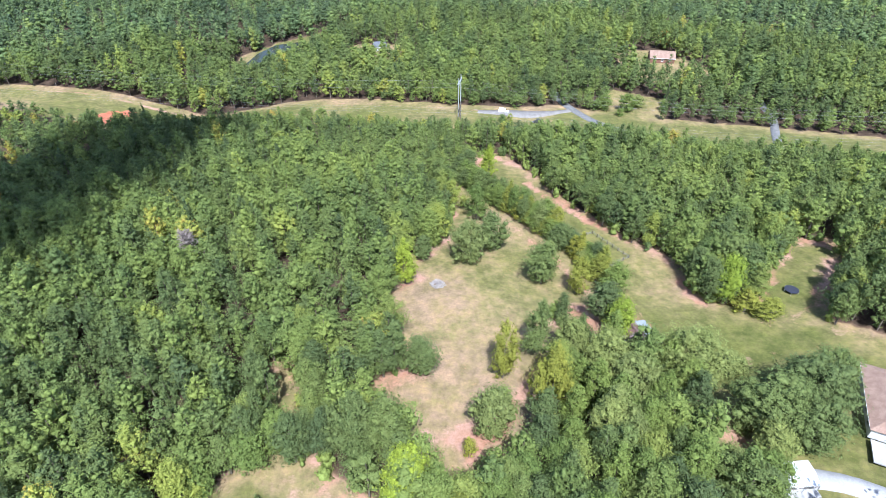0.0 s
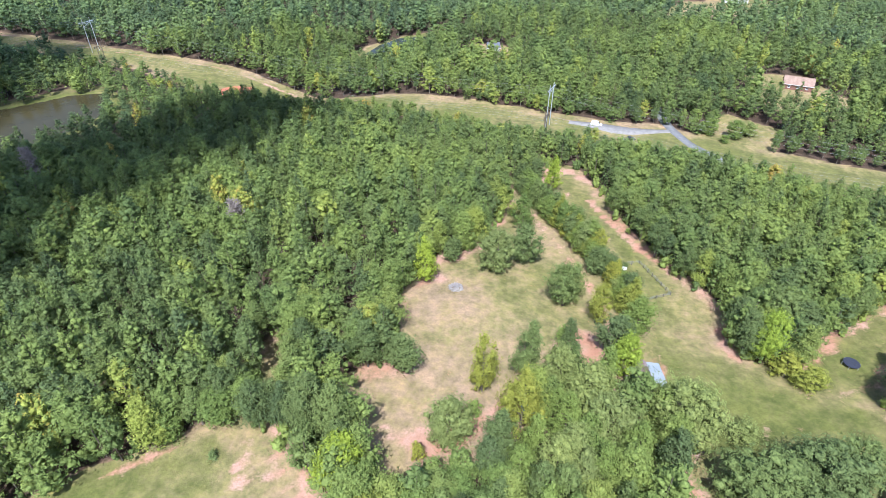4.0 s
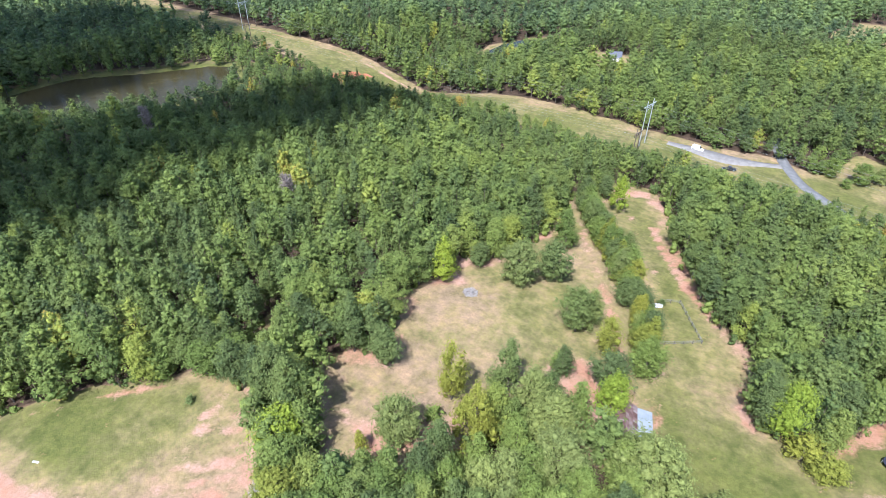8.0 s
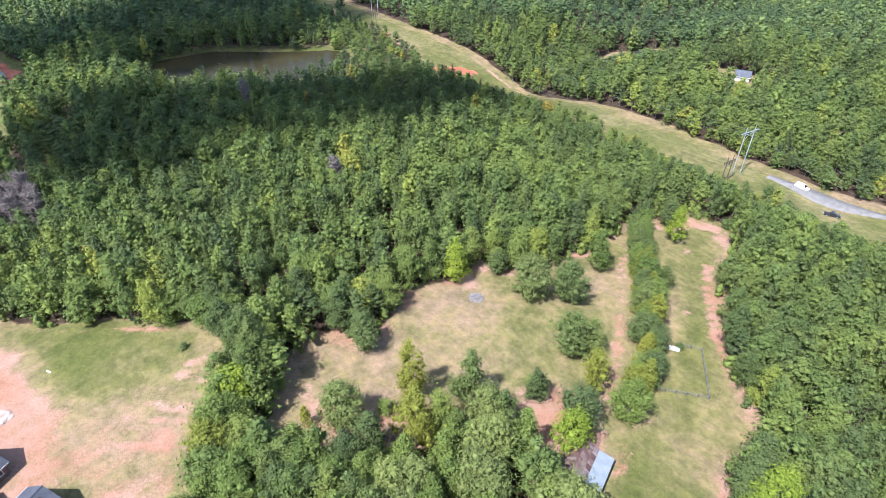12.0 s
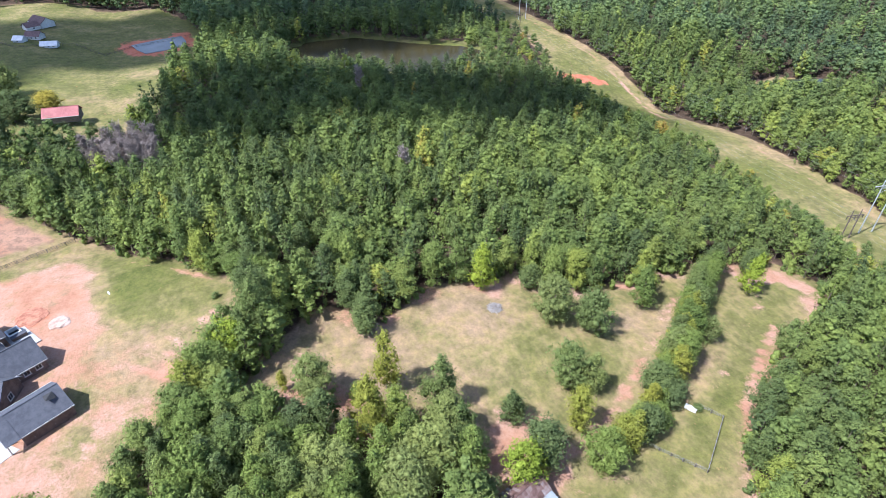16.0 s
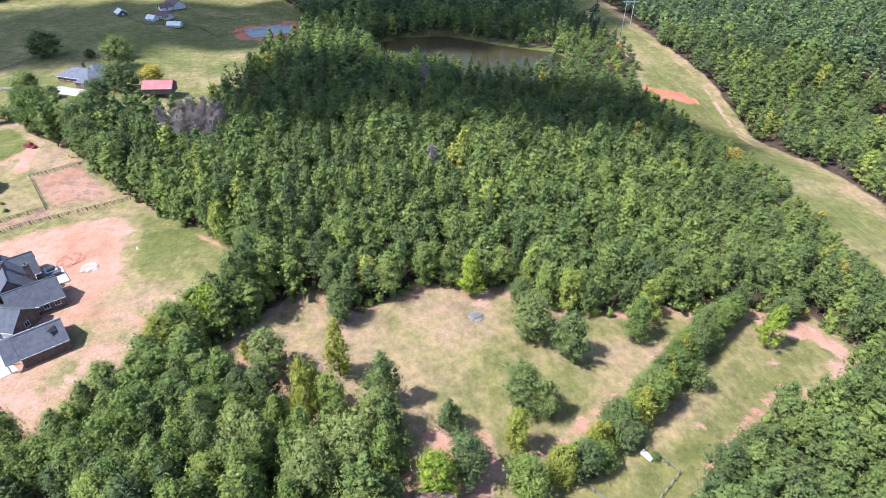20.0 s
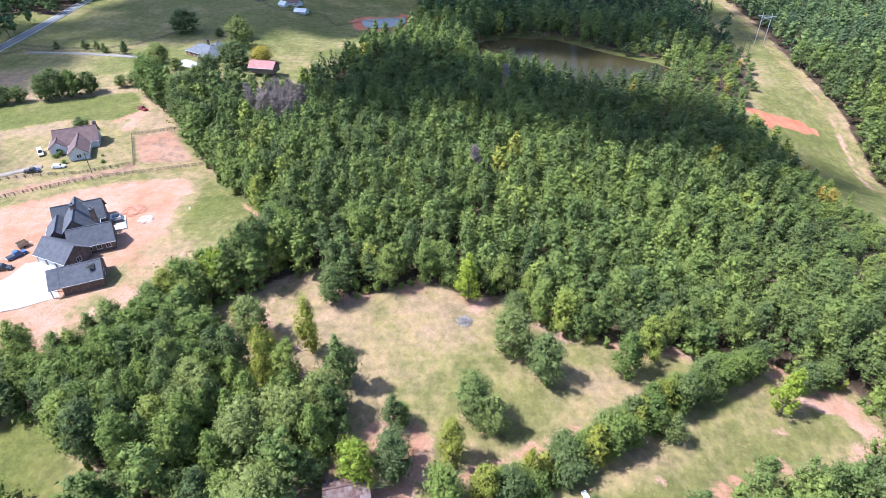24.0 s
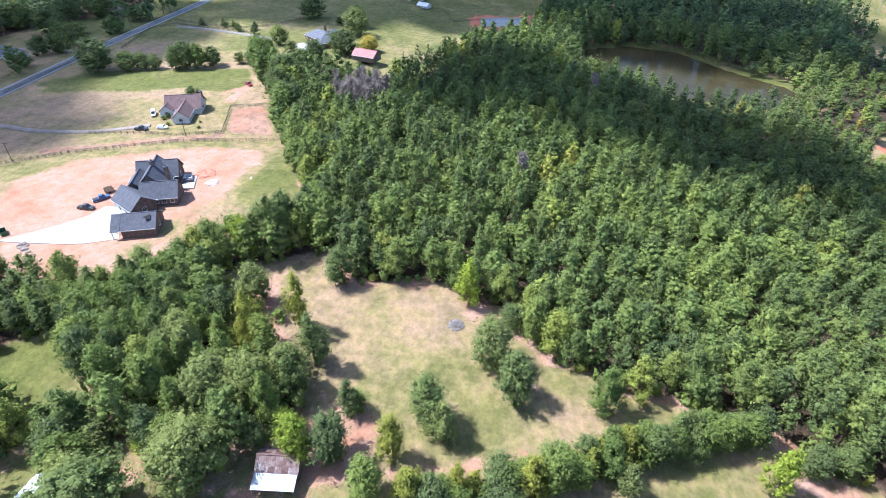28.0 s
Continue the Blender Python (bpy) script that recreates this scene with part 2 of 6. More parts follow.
def roll_noise(x, y, scale, seed):
    """Soft value noise, 0 to 1, for arrays."""
    g = np.random.RandomState(seed).rand(64, 64)
    u, v = np.asarray(x) / scale + 1000, np.asarray(y) / scale + 1000
    i, j = np.floor(u).astype(int), np.floor(v).astype(int)
    a, b = smooth(u - i), smooth(v - j)
    at = lambda p, q: g[p % 64, q % 64]
    return (at(i, j) * (1 - a) + at(i + 1, j) * a) * (1 - b) + (at(i, j + 1) * (1 - a) + at(i + 1, j + 1) * a) * b


def steps(fine, lo, hi, edge, grow=1.07, first=3.4):
    """Coordinates that are fine from lo to hi and widen to the edge."""
    c = list(np.arange(lo, hi, fine))
    s, v = first, c[0]
    low = []
    while v > -edge:
        v -= s
        low.append(v)
        s = min(s * grow, 220)
    s, v = first, c[-1]
    high = []
    while v < edge:
        v += s
        high.append(v)
        s = min(s * grow, 220)
    return np.array(low[::-1] + c + high)


# ---- ground ----
DIRT = [(-42, -42), (-63, -9), (-75, 22), (-68, 29), (-50, 31), (-38, 34), (-29, 40), (-29, 54), (-33, 66), (-27, 67), (-14, 56), (0, 46), (12, 37), (22, 28), (26, 6), (18, -30), (-20, -50)]
MEADOW = [(-75, 25), (-57, 31), (-42, 31), (-34, 34), (-29, 38), (-28, 46), (-28, 52), (-31, 59), (-35, 66), (-46, 62), (-64, 42)]
PADDOCK = [(-79, -3), (-103, -16), (-113, -2), (-86, 19)]
GREEN_BAND = [(-87, -115), (-105, -69), (-117, -52), (-116, -22), (-134, -24), (-153, -40), (-136, -83), (-119, -121), (-97, -127)]
RED_CUT = [(-187, 268), (-186, 284), (-181, 300), (-172, 301), (-169, 290), (-174, 277), (-178, 266)]
TRACKS = [([(-640, 346), (-371, 331), (-267, 318), (-210, 314), (-157, 311), (-100, 300), (-37, 293), (20, 284)], 1.5), ([(-96, 283), (-60, 281), (-30, 276)], 0.5), ([(28, 224), (37, 203), (44, 183), (55, 164), (62, 154), (71, 142), (70, 128)], 1.6), ([(13, 178), (24, 160), (33, 145), (40, 132), (44, 118), (48, 112), (58, 100)], 2.0),
          ([(24, 96), (32, 108), (40, 118)], 1.6), 
          ([(4, 162), (12, 150), (4, 142)], 1.2), ([(22, 222), (14, 219), (10, 212)], 3.0), ([(-62, 38), (-50, 52), (-38, 64)], 1.0)]

BARN_DIRT = [(31, 104), (26, 111), (30, 120), (35, 122), (40, 121), (47, 120), (51, 114), (56, 110), (46, 103), (40, 101)]
SANDY = [(5, 66), (15, 73), (20, 80), (17, 85), (9, 84), (0, 77), (-8, 80), (-10, 76), (-2, 70)]
RUTS = [([(56, 81), (61, 78), (65, 74), (67, 70)], 2.2), ([(33, 196), (38, 184), (49, 167), (60, 153), (67, 146), (71, 142)], 1.4), ([(72, 130), (73, 122)], 2.6), ([(82, 138), (80, 132)], 1.6), ([(5, 68), (12, 77), (19, 88), (24, 94)], 1.8), ([(40, 119), (46, 112), (53, 103)], 2.4), ([(-12, 42), (-18, 52), (-22, 59), (-25, 66)], 0.9), ([(-10, 44), (-16, 53), (-20, 60), (-22, 66)], 0.7), ([(-17, 36), (-23.5, 47), (-27.5, 56), (-30.5, 64)], 1.0), ([(-15, 38), (-22, 49), (-26, 57), (-29, 64)], 0.6), ([(-9, 52), (-14, 59), (-18, 65)], 2.2), ([(-18, 52), (-12, 43), (-5, 37), (3, 30), (8, 20)], 0.7), ([(-20, 50), (-14.5, 41.5), (-7.5, 35), (0, 28), (5, 19)], 0.7), ([(13, 208), (17, 218), (24, 221)], 2.6), ([(-118, -30), (-128, -24), (-110, -22)], 3.0)]


def make_ground():
    xs, ys = steps(1.9, -236, 114, 3600), steps(1.9, -62, 326, 3600)
    X, Y = np.meshgrid(xs, ys)
    x, y = X.ravel(), Y.ravel()
    o = openness(x, y)
    z = lift(x, y) + 0.35 * (roll_noise(x, y, 17, 3) - 0.5) * (np.abs(x) < 400)
    fine = roll_noise(x, y, 5, 5) * 0.6 + roll_noise(x, y, 2.2, 6) * 0.4
    wide = roll_noise(x, y, 23, 7)
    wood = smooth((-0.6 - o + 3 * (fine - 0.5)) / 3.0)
    tended = np.max([depth_in(p, x, y) for p in (CLEARING, STRIP, HEDGE_BANK, YARD, GREEN_YARD, NOTCH)], axis=0)
    rim = smooth((5.5 + 6 * (fine - 0.5) - tended) / 6.0) * (tended > -3) * np.clip(1.9 * roll_noise(x, y, 8, 8) - 0.3 + 0.4 * (wide - 0.5), 0, 1.15)
    dirt = smooth((depth_in(DIRT, x, y) + 5 * (fine - 0.5)) / 5) * (0.55 + 0.6 * fine) * (1 - 0.38 * smooth((x + 34) / 10) * smooth((y - 16) / 14))
    bare = np.maximum(rim * 0.85, dirt)
    bare *= 1 - 0.9 * smooth((depth_in(MEADOW, x, y) + 3 * (fine - 0.5)) / 4)
    tracks_zone = smooth((depth_in([(-34, 64), (-28, 46), (-20, 40), (-6, 50), (-14, 62), (-22, 69)], x, y) + 2) / 4)
    bare *= 1 - 0.62 * tracks_zone * smooth(roll_noise(x, y, 7, 14) * 2 - 0.3)
    weedy = smooth((depth_in([(-34, 34), (-26, 24), (-16, 22), (-4, 26), (8, 22), (12, 36), (-4, 48), (-16, 50), (-28, 48)], x, y) + 2) / 5)
    bare *= 1 - 0.75 * weedy * smooth(roll_noise(x, y, 4.5, 15) * 2.4 - 0.75)
    for line, half in TRACKS:
        bare = np.maximum(bare, smooth((half + 3.0 * (fine - 0.5) - along(line, x, y)) / 2.2 + 0.25) * (0.35 + 0.6 * wide))
    for line, half in RUTS:
        bare = np.maximum(bare, smooth((half + 2.4 * (fine - 0.5) - along(line, x, y)) / 2.0 + 0.3) * (0.7 + 0.5 * fine))
    bare = np.maximum(bare, 0.85 * smooth((depth_in(PADDOCK, x, y) + 2 * (fine - 0.5)) / 3))
    bare = np.maximum(bare, 0.7 * smooth((3.2 + 2 * fine - along([(-40, -58), (-62, -24), (-74, -4), (-78, -3)], x, y)) / 3))
    for poly in (BARN_DIRT, SANDY):
        bare = np.maximum(bare, smooth((depth_in(poly, x, y) + 5 * (fine - 0.5)) / 4) * (0.65 + 0.6 * roll_noise(x, y, 6, 9)))
    red = smooth((depth_in(RED_CUT, x, y) + 20 * (roll_noise(x, y, 6, 12) * 0.7 + fine * 0.3 - 0.5)) / 2.5)
    small = depth_in(LINED_POND, x, y)
    red = np.maximum(red, smooth((9 + 8 * (fine - 0.5) + small) / 4) * (x + 0.3 * y > -322))
    red = np.maximum(red, 0.75 * smooth((5.5 - np.hypot(x + 46, y - 14.5) + 4 * (fine - 0.5)) / 3))
    red = np.maximum(red, 0.5 * smooth((4.5 - np.hypot(x + 30, y - 3) + 4 * (fine - 0.5)) / 3))
    bare = np.maximum(bare, 0.95 * smooth((6.5 - np.hypot(x + 40, y - 23) + 4 * (fine - 0.5)) / 3))
    lush = 0.30 + 0.45 * (wide - 0.5)
    lush += 0.22 * smooth(depth_in(STRIP, x, y) / 5) * (1 + 0.8 * smooth((128 - y) / 18)) + 0.80 * smooth((depth_in(GREEN_BAND, x, y) + 2 * (fine - 0.5)) / 2.5) + 0.30 * smooth(depth_in(MEADOW, x, y) / 4) + 0.04 * (depth_in(LOT, x, y) > 0) - 0.16 * smooth(depth_in(FIELD, x, y) / 6)
    lush += 0.35 * (np.maximum(depth_in(YARD, x, y), depth_in(GREEN_YARD, x, y)) > 0) + 0.55 * (depth_in(SIDE_LAWN, x, y) > 0)
    # far pasture: olive-green grass, darkened further to hold the cloud's part shade
    lush += 0.52 * smooth((-158 - x) / 40) * (y < 100) + 0.05 * (depth_in(CLEARING, x, y) > 0) + 0.40 * smooth(depth_in(CORRIDOR, x, y) / 8) + 0.4 * (depth_in(FAR_POND, x, y) > 0)
    lush += 0.75 * smooth(1 - np.hypot((x + 104), (y - 287) * 1.3) / 34)
    shore = smooth((16 + depth_in(POND, x, y)) / 6)
    lush, bare, wood = np.maximum(lush, 0.8 * shore), bare * (1 - shore), wood * (1 - 0.6 * shore)
    lush -= 0.22 * smooth(1.6 - np.hypot(x + 4, y - 78) / 18)
    lush += 0.45 * smooth(1 - np.hypot(x - 26, y - 142) / 12) + 0.3 * smooth(1 - np.hypot(x - 6, y - 158) / 9)
    wood = np.maximum(wood, np.where(depth_in(CORRIDOR, x, y) > 0, 0.28, 0.44 * smooth((depth_in(PADDOCK, x, y) + 1) / 2)))
    wood = np.maximum(wood, 0.46 * smooth((4.0 - along([(-40, -58), (-62, -24), (-74, -4), (-78, -3)], x, y)) / 2))
    far = np.maximum(np.abs(x), np.abs(y)) > 900
    wood = np.where(far, 0.55, wood)
    n, k = len(xs), len(ys)
    idx = np.arange(n * k).reshape(k, n)
    quads = np.stack([idx[:-1, :-1], idx[:-1, 1:], idx[1:, 1:], idx[1:, :-1]], -1).reshape(-1, 4)
    me = quad_mesh("ground", np.stack([x, y, z], 1), quads)
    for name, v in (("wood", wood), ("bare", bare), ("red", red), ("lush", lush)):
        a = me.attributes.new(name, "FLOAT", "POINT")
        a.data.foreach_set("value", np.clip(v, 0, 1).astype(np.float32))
    me.polygons.foreach_set("use_smooth", np.ones(len(quads), bool))
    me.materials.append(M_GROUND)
    return tagged(new("ground", me), "dry grass and pale clay land with a leaf-littered forest floor", "ground", kind="structure")


def quad_mesh(name, verts, quads):
    me = bpy.data.meshes.new(name)
    verts, quads = np.asarray(verts, np.float32), np.asarray(quads, np.int32)
    me.vertices.add(len(verts))
    me.vertices.foreach_set("co", verts.ravel())
    me.loops.add(quads.size)
    me.loops.foreach_set("vertex_index", quads.ravel())
    me.polygons.add(len(quads))
    me.polygons.foreach_set("loop_start", np.arange(0, quads.size, quads.shape[1], dtype=np.int32))
    me.update(calc_edges=True)
    return me


LINED_POND = [(-326, 40), (-314, 43), (-303, 48), (-306, 60), (-312, 72), (-324, 73), (-336, 71), (-332, 55)]


def ground_material():
    m, nt, b = material("land")
    n1, n2, n3, n4 = noise_at(nt, 0.045, 5.0), noise_at(nt, 0.30, 7.0, 0.65), noise_at(nt, 1.7, 6.0, 0.75), noise_at(nt, 7.0, 4.0, 0.7)
    mess = calc(nt, "ADD", calc(nt, "MULTIPLY", n2, 0.5), calc(nt, "ADD", calc(nt, "MULTIPLY", n3, 0.32), calc(nt, "MULTIPLY", n4, 0.18)))
    swing = lambda k: calc(nt, "MULTIPLY", calc(nt, "SUBTRACT", mess, 0.5), k)
    drift = calc(nt, "MULTIPLY", calc(nt, "SUBTRACT", n1, 0.48), 1.6)
    lush = calc(nt, "ADD", calc(nt, "ADD", attr(nt, "lush"), drift), swing(2.4), True)
    grass = ramp(nt, lush, [(0.0, (0.262, 0.184, 0.118)), (0.26, (0.228, 0.172, 0.090)), (0.46, (0.188, 0.160, 0.070)), (0.66, (0.136, 0.128, 0.046)), (1.0, (0.098, 0.106, 0.029))])
    fleck = ramp(nt, calc(nt, "ADD", calc(nt, "MULTIPLY", n3, 0.5), calc(nt, "MULTIPLY", n4, 0.5)), [(0.40, (0.5, 0.52, 0.5)), (0.5, (1.0, 1.0, 1.0)), (0.60, (1.5, 1.45, 1.4))])
    patch = ramp(nt, noise_at(nt, 0.19, 6.0, 0.6), [(0.36, (0.74, 0.78, 0.74)), (0.5, (1.0, 1.0, 1.0)), (0.64, (1.2, 1.16, 1.12))])
    grass = blend(nt, 0.45, grass, fleck, "MULTIPLY")
    grass = blend(nt, 0.85, grass, patch, "MULTIPLY")
    clumps = ramp(nt, noise_at(nt, 0.62, 5.0, 0.7), [(0.38, (0.78, 0.80, 0.76)), (0.5, (0.97, 0.97, 0.97)), (0.62, (1.14, 1.12, 1.08))])
    grass = blend(nt, 0.9, grass, clumps, "MULTIPLY")
    clay = ramp(nt, mess, [(0.34, (0.248, 0.128, 0.082)), (0.47, (0.305, 0.182, 0.130)), (0.62, (0.345, 0.232, 0.180))])
    hue = ramp(nt, noise_at(nt, 0.05, 7.0, 0.62), [(0.34, (0.88, 0.70, 0.60)), (0.44, (1.02, 0.88, 0.78)), (0.52, (1.04, 1.0, 0.97)), (0.64, (1.14, 1.13, 1.13))])
    clay = blend(nt, 0.9, clay, hue, "MULTIPLY")
    clay = blend(nt, 0.18, clay, fleck, "MULTIPLY")
    cover = calc(nt, "ADD", attr(nt, "bare"), swing(3.2))
    cover = ramp(nt, cover, [(0.30, (0, 0, 0)), (0.75, (1, 1, 1))])
    col = blend(nt, cover, grass, clay)
    redc = ramp(nt, mess, [(0.38, (0.30, 0.085, 0.045)), (0.62, (0.46, 0.18, 0.11))])
    red = ramp(nt, calc(nt, "ADD", attr(nt, "red"), swing(3.5)), [(0.35, (0, 0, 0)), (0.7, (1, 1, 1))])
    col = blend(nt, red, col, redc)
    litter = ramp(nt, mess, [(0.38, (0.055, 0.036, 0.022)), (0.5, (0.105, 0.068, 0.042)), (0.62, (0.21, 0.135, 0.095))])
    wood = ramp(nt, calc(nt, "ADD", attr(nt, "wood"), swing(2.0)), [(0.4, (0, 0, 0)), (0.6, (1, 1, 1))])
    # litter goes to about half its value where the wood mask is full
    litter_darken = ramp(nt, attr(nt, "wood"), [(0.55, (1.0, 1.0, 1.0)), (0.85, (0.5, 0.52, 0.55))])
    col = blend(nt, wood, col, blend(nt, 1.0, litter, litter_darken, "MULTIPLY"))
    nt.links.new(col, b.inputs["Base Color"])
    b.inputs["Roughness"].default_value = 0.95
    b.inputs["Specular IOR Level"].default_value = 0.15
    bump(nt, b, calc(nt, "ADD", n3, calc(nt, "MULTIPLY", n4, 0.5)), 0.6, 0.3)
    return m


M_GROUND = ground_material()
make_ground()


# ---- trees ----
def tube(points, radii, sides=6):
    """A tapered tube along points, as vertices and quads."""
    v, q = [], []
    for i, (p, r) in enumerate(zip(points, radii)):
        ahead = Vector(points[min(i + 1, len(points) - 1)]) - Vector(points[max(i - 1, 0)])
        side = ahead.cross(Vector((0.31, 0.95, 0.1))).normalized()
        up = ahead.cross(side).normalized()
        for k in range(sides):
            a = 2 * math.pi * k / sides
            v.append(Vector(p) + side * (r * math.cos(a)) + up * (r * math.sin(a)))
    for i in range(len(points) - 1):
        for k in range(sides):
            a, b = i * sides + k, i * sides + (k + 1) % sides
            q.append((a, b, b + sides, a + sides))
    return np.array([tuple(p) for p in v]), np.array(q)


def join(pieces):
    vs, qs, n = [], [], 0
    for v, q in pieces:
        vs.append(v)
        qs.append(np.asarray(q) + n)
        n += len(v)
    return np.concatenate(vs), np.concatenate(qs)


def halves(quads):
    """Quads cut into triangles."""
    quads = np.asarray(quads)
    return np.concatenate([quads[:, :3], quads[:, [0, 2, 3]]])


# crown outlines: share of the half width by height from the crown's foot to its tip; foot's share of the height; lobes; lobe size
SHAPES = {
    "pine": ([(0, 0.55), (0.22, 0.96), (0.5, 0.9), (0.8, 0.5), (1, 0.1)], 0.25, 26, 0.40),
    "oak": ([(0, 0.7), (0.25, 0.98), (0.58, 0.98), (0.84, 0.72), (1, 0.3)], 0.09, 34, 0.42),
    "gum": ([(0, 0.7), (0.2, 1.0), (0.5, 0.82), (0.8, 0.46), (1, 0.08)], 0.10, 28, 0.38),
    "column": ([(0, 0.7), (0.25, 1.0), (0.6, 0.9), (0.85, 0.6), (1, 0.1)], 0.08, 22, 0.46),
    "bush": ([(0, 0.8), (0.35, 1.0), (0.7, 0.85), (1, 0.4)], 0.02, 18, 0.46),
}


def ball(level):
    bm = bmesh.new()
    bmesh.ops.create_icosphere(bm, subdivisions=level, radius=1.0)
    v, f = np.array([tuple(p.co) for p in bm.verts]), np.array([[p.index for p in q.verts] for q in bm.faces])
    bm.free()
    return v, f


OCTA = np.array([(1, 0, 0), (0, 1, 0), (-1, 0, 0), (0, -1, 0), (0, 0, 1), (0, 0, -1)], float), np.array([(0, 1, 4), (1, 2, 4), (2, 3, 4), (3, 0, 4), (1, 0, 5), (2, 1, 5), (3, 2, 5), (0, 3, 5)])
BALLS = {0: OCTA, 1: ball(1)}


def crown_mesh(rng, shape, height, width, cards, size, upward=0.6, lobes=0, level=1, core=0.6):
    """A crown in metres: leafy boughs that reach out and up from the trunk, and loose sprays over them. Returns vertices, triangles and the boughs' share of these."""
    outline, foot, usual, fat = SHAPES[shape]
    lobes = lobes or usual
    fat *= math.sqrt(usual / lobes) ** 0.8
    us, ws = zip(*outline)
    lean = rng.uniform(0, 6.283, 2)
    i = np.arange(lobes)
    u = ((i + 0.5) / lobes) ** 0.85
    a = i * 2.39996 + rng.uniform(-0.7, 0.7, lobes)
    w = np.interp(u, us, ws) * 0.5 * (1 + 0.16 * np.sin(a + lean[0]) + 0.12 * np.sin(2 * a + lean[1]))
    r = fat * (0.25 + 0.35 * w / 0.5) * rng.uniform(0.6, 1.35, lobes)
    out = np.clip(w - r * 0.8, 0.0, None) * rng.uniform(0.55, 1.3, lobes)
    z = foot + (1 - foot) * (u * 0.95 + rng.uniform(-0.06, 0.06, lobes))
    middle = np.stack([out * np.cos(a) * width, out * np.sin(a) * width, z * height], 1)
    radius = r * width
    rise = 0.25 + 0.6 * u
    ahead = np.stack([np.cos(a), np.sin(a), rise], 1)
    ahead /= np.linalg.norm(ahead, axis=1, keepdims=True)
    side = np.stack([-np.sin(a), np.cos(a), 0 * a], 1)
    over = np.cross(ahead, side)
    over *= np.sign(over[:, 2:3])
    flat = 0.72 if shape == "pine" else 0.9
    spray = lambda q, k: q[..., 0:1] * ahead[k] * 1.2 + q[..., 1:2] * side[k] + q[..., 2:3] * over[k] * flat
    bv, bf = BALLS[level]
    every = np.repeat(i, len(bv)).reshape(lobes, len(bv))
    lump = spray(np.broadcast_to(bv, (lobes, *bv.shape)) * rng.uniform(0.65, 1.25, (lobes, len(bv), 1)), every) * (radius * core)[:, None, None] + middle[:, None]
    lump_f = bf[None] + (i * len(bv))[:, None, None]
    which = rng.choice(lobes, cards, p=radius ** 2 / (radius ** 2).sum())
    d = rng.normal(size=(cards, 3))
    d[:, 0] += 0.55
    d[:, 2] += upward
    d /= np.linalg.norm(d, axis=1, keepdims=True)
    reach = 0.35 + 1.05 * rng.rand(cards) ** 0.75
    p = middle[which] + spray(d, which) * (radius[which] * reach)[:, None]
    crown_out = (p - np.array([0, 0, (foot + 0.3 * (1 - foot)) * height])) / np.array([0.5 * width, 0.5 * width, 0.55 * height])
    crown_out /= np.linalg.norm(crown_out, axis=1, keepdims=True) + 0.05
    nrm = 0.4 * spray(d, which) + 0.95 * crown_out + np.array([0, 0, 0.2]) + rng.normal(size=(cards, 3)) * 0.58
    nrm /= np.linalg.norm(nrm, axis=1, keepdims=True)
    t = np.cross(nrm, rng.normal(size=(cards, 3)))
    t /= np.linalg.norm(t, axis=1, keepdims=True)
    s = np.cross(nrm, t)
    k = size * rng.uniform(0.5, 1.45, cards)[:, None]
    droop = nrm * k * 0.25
    V = np.stack([p + t * k - droop, p - t * k * 0.55 + s * k * 0.8, p - t * k * 0.55 - s * k * 0.8 - droop], 1).reshape(-1, 3)
    v, f = join([(lump.reshape(-1, 3), lump_f.reshape(-1, 3)), (V, np.arange(cards * 3).reshape(-1, 3))])
    return v, f, lobes * len(bf)


def trunk_mesh(rng, shape, height, width, limbs):
    foot = SHAPES[shape][1]
    r = 0.012 * height + 0.05
    bend = rng.uniform(-0.02, 0.02, 2) * height
    pts = [(0, 0, -0.25), (bend[0] * 0.2, bend[1] * 0.2, 0.3 * height), (bend[0], bend[1], 0.62 * height), (bend[0] * 0.8, bend[1], 0.9 * height)]
    pieces = [tube(pts, (r * 1.35, r, r * 0.6, r * 0.15), 7)]
    for i in range(limbs):
        u = rng.uniform(max(foot, 0.2), 0.75)
        a = i * 2.4 + rng.uniform(-0.4, 0.4)
        out = 0.38 * width * (1.1 - u)
        at = Vector((bend[0] * u, bend[1] * u, u * height))
        tip = at + Vector((out * math.cos(a), out * math.sin(a), 0.10 * height))
        pieces.append(tube([at, at.lerp(tip, 0.5) + Vector((0, 0, 0.02 * height)), tip], (r * 0.45, r * 0.3, r * 0.08), 5))
    return join(pieces)


def dead_crown(rng, height, width, twigs):
    pieces = []
    for i in range(twigs):
        u = rng.uniform(0.25, 0.95)
        a = i * 2.4
        at = Vector((0, 0, u * height))
        out = 0.5 * width * (1.15 - 0.75 * u) * rng.uniform(0.6, 1.0)
        tip = at + Vector((out * math.cos(a), out * math.sin(a), out * rng.uniform(0.3, 0.8)))
        pieces.append(tube([at, at.lerp(tip, 0.55), tip], (0.15, 0.12, 0.05), 3))
        for j in range(7):
            s = at.lerp(tip, rng.uniform(0.35, 0.9))
            e = s + Vector(rng.normal(size=3) * 0.16 * width * 0.5) + Vector((0, 0, 0.4))
            pieces.append(tube([s, e], (0.08, 0.05), 3))
    return join(pieces)


TREE_BANK = {}


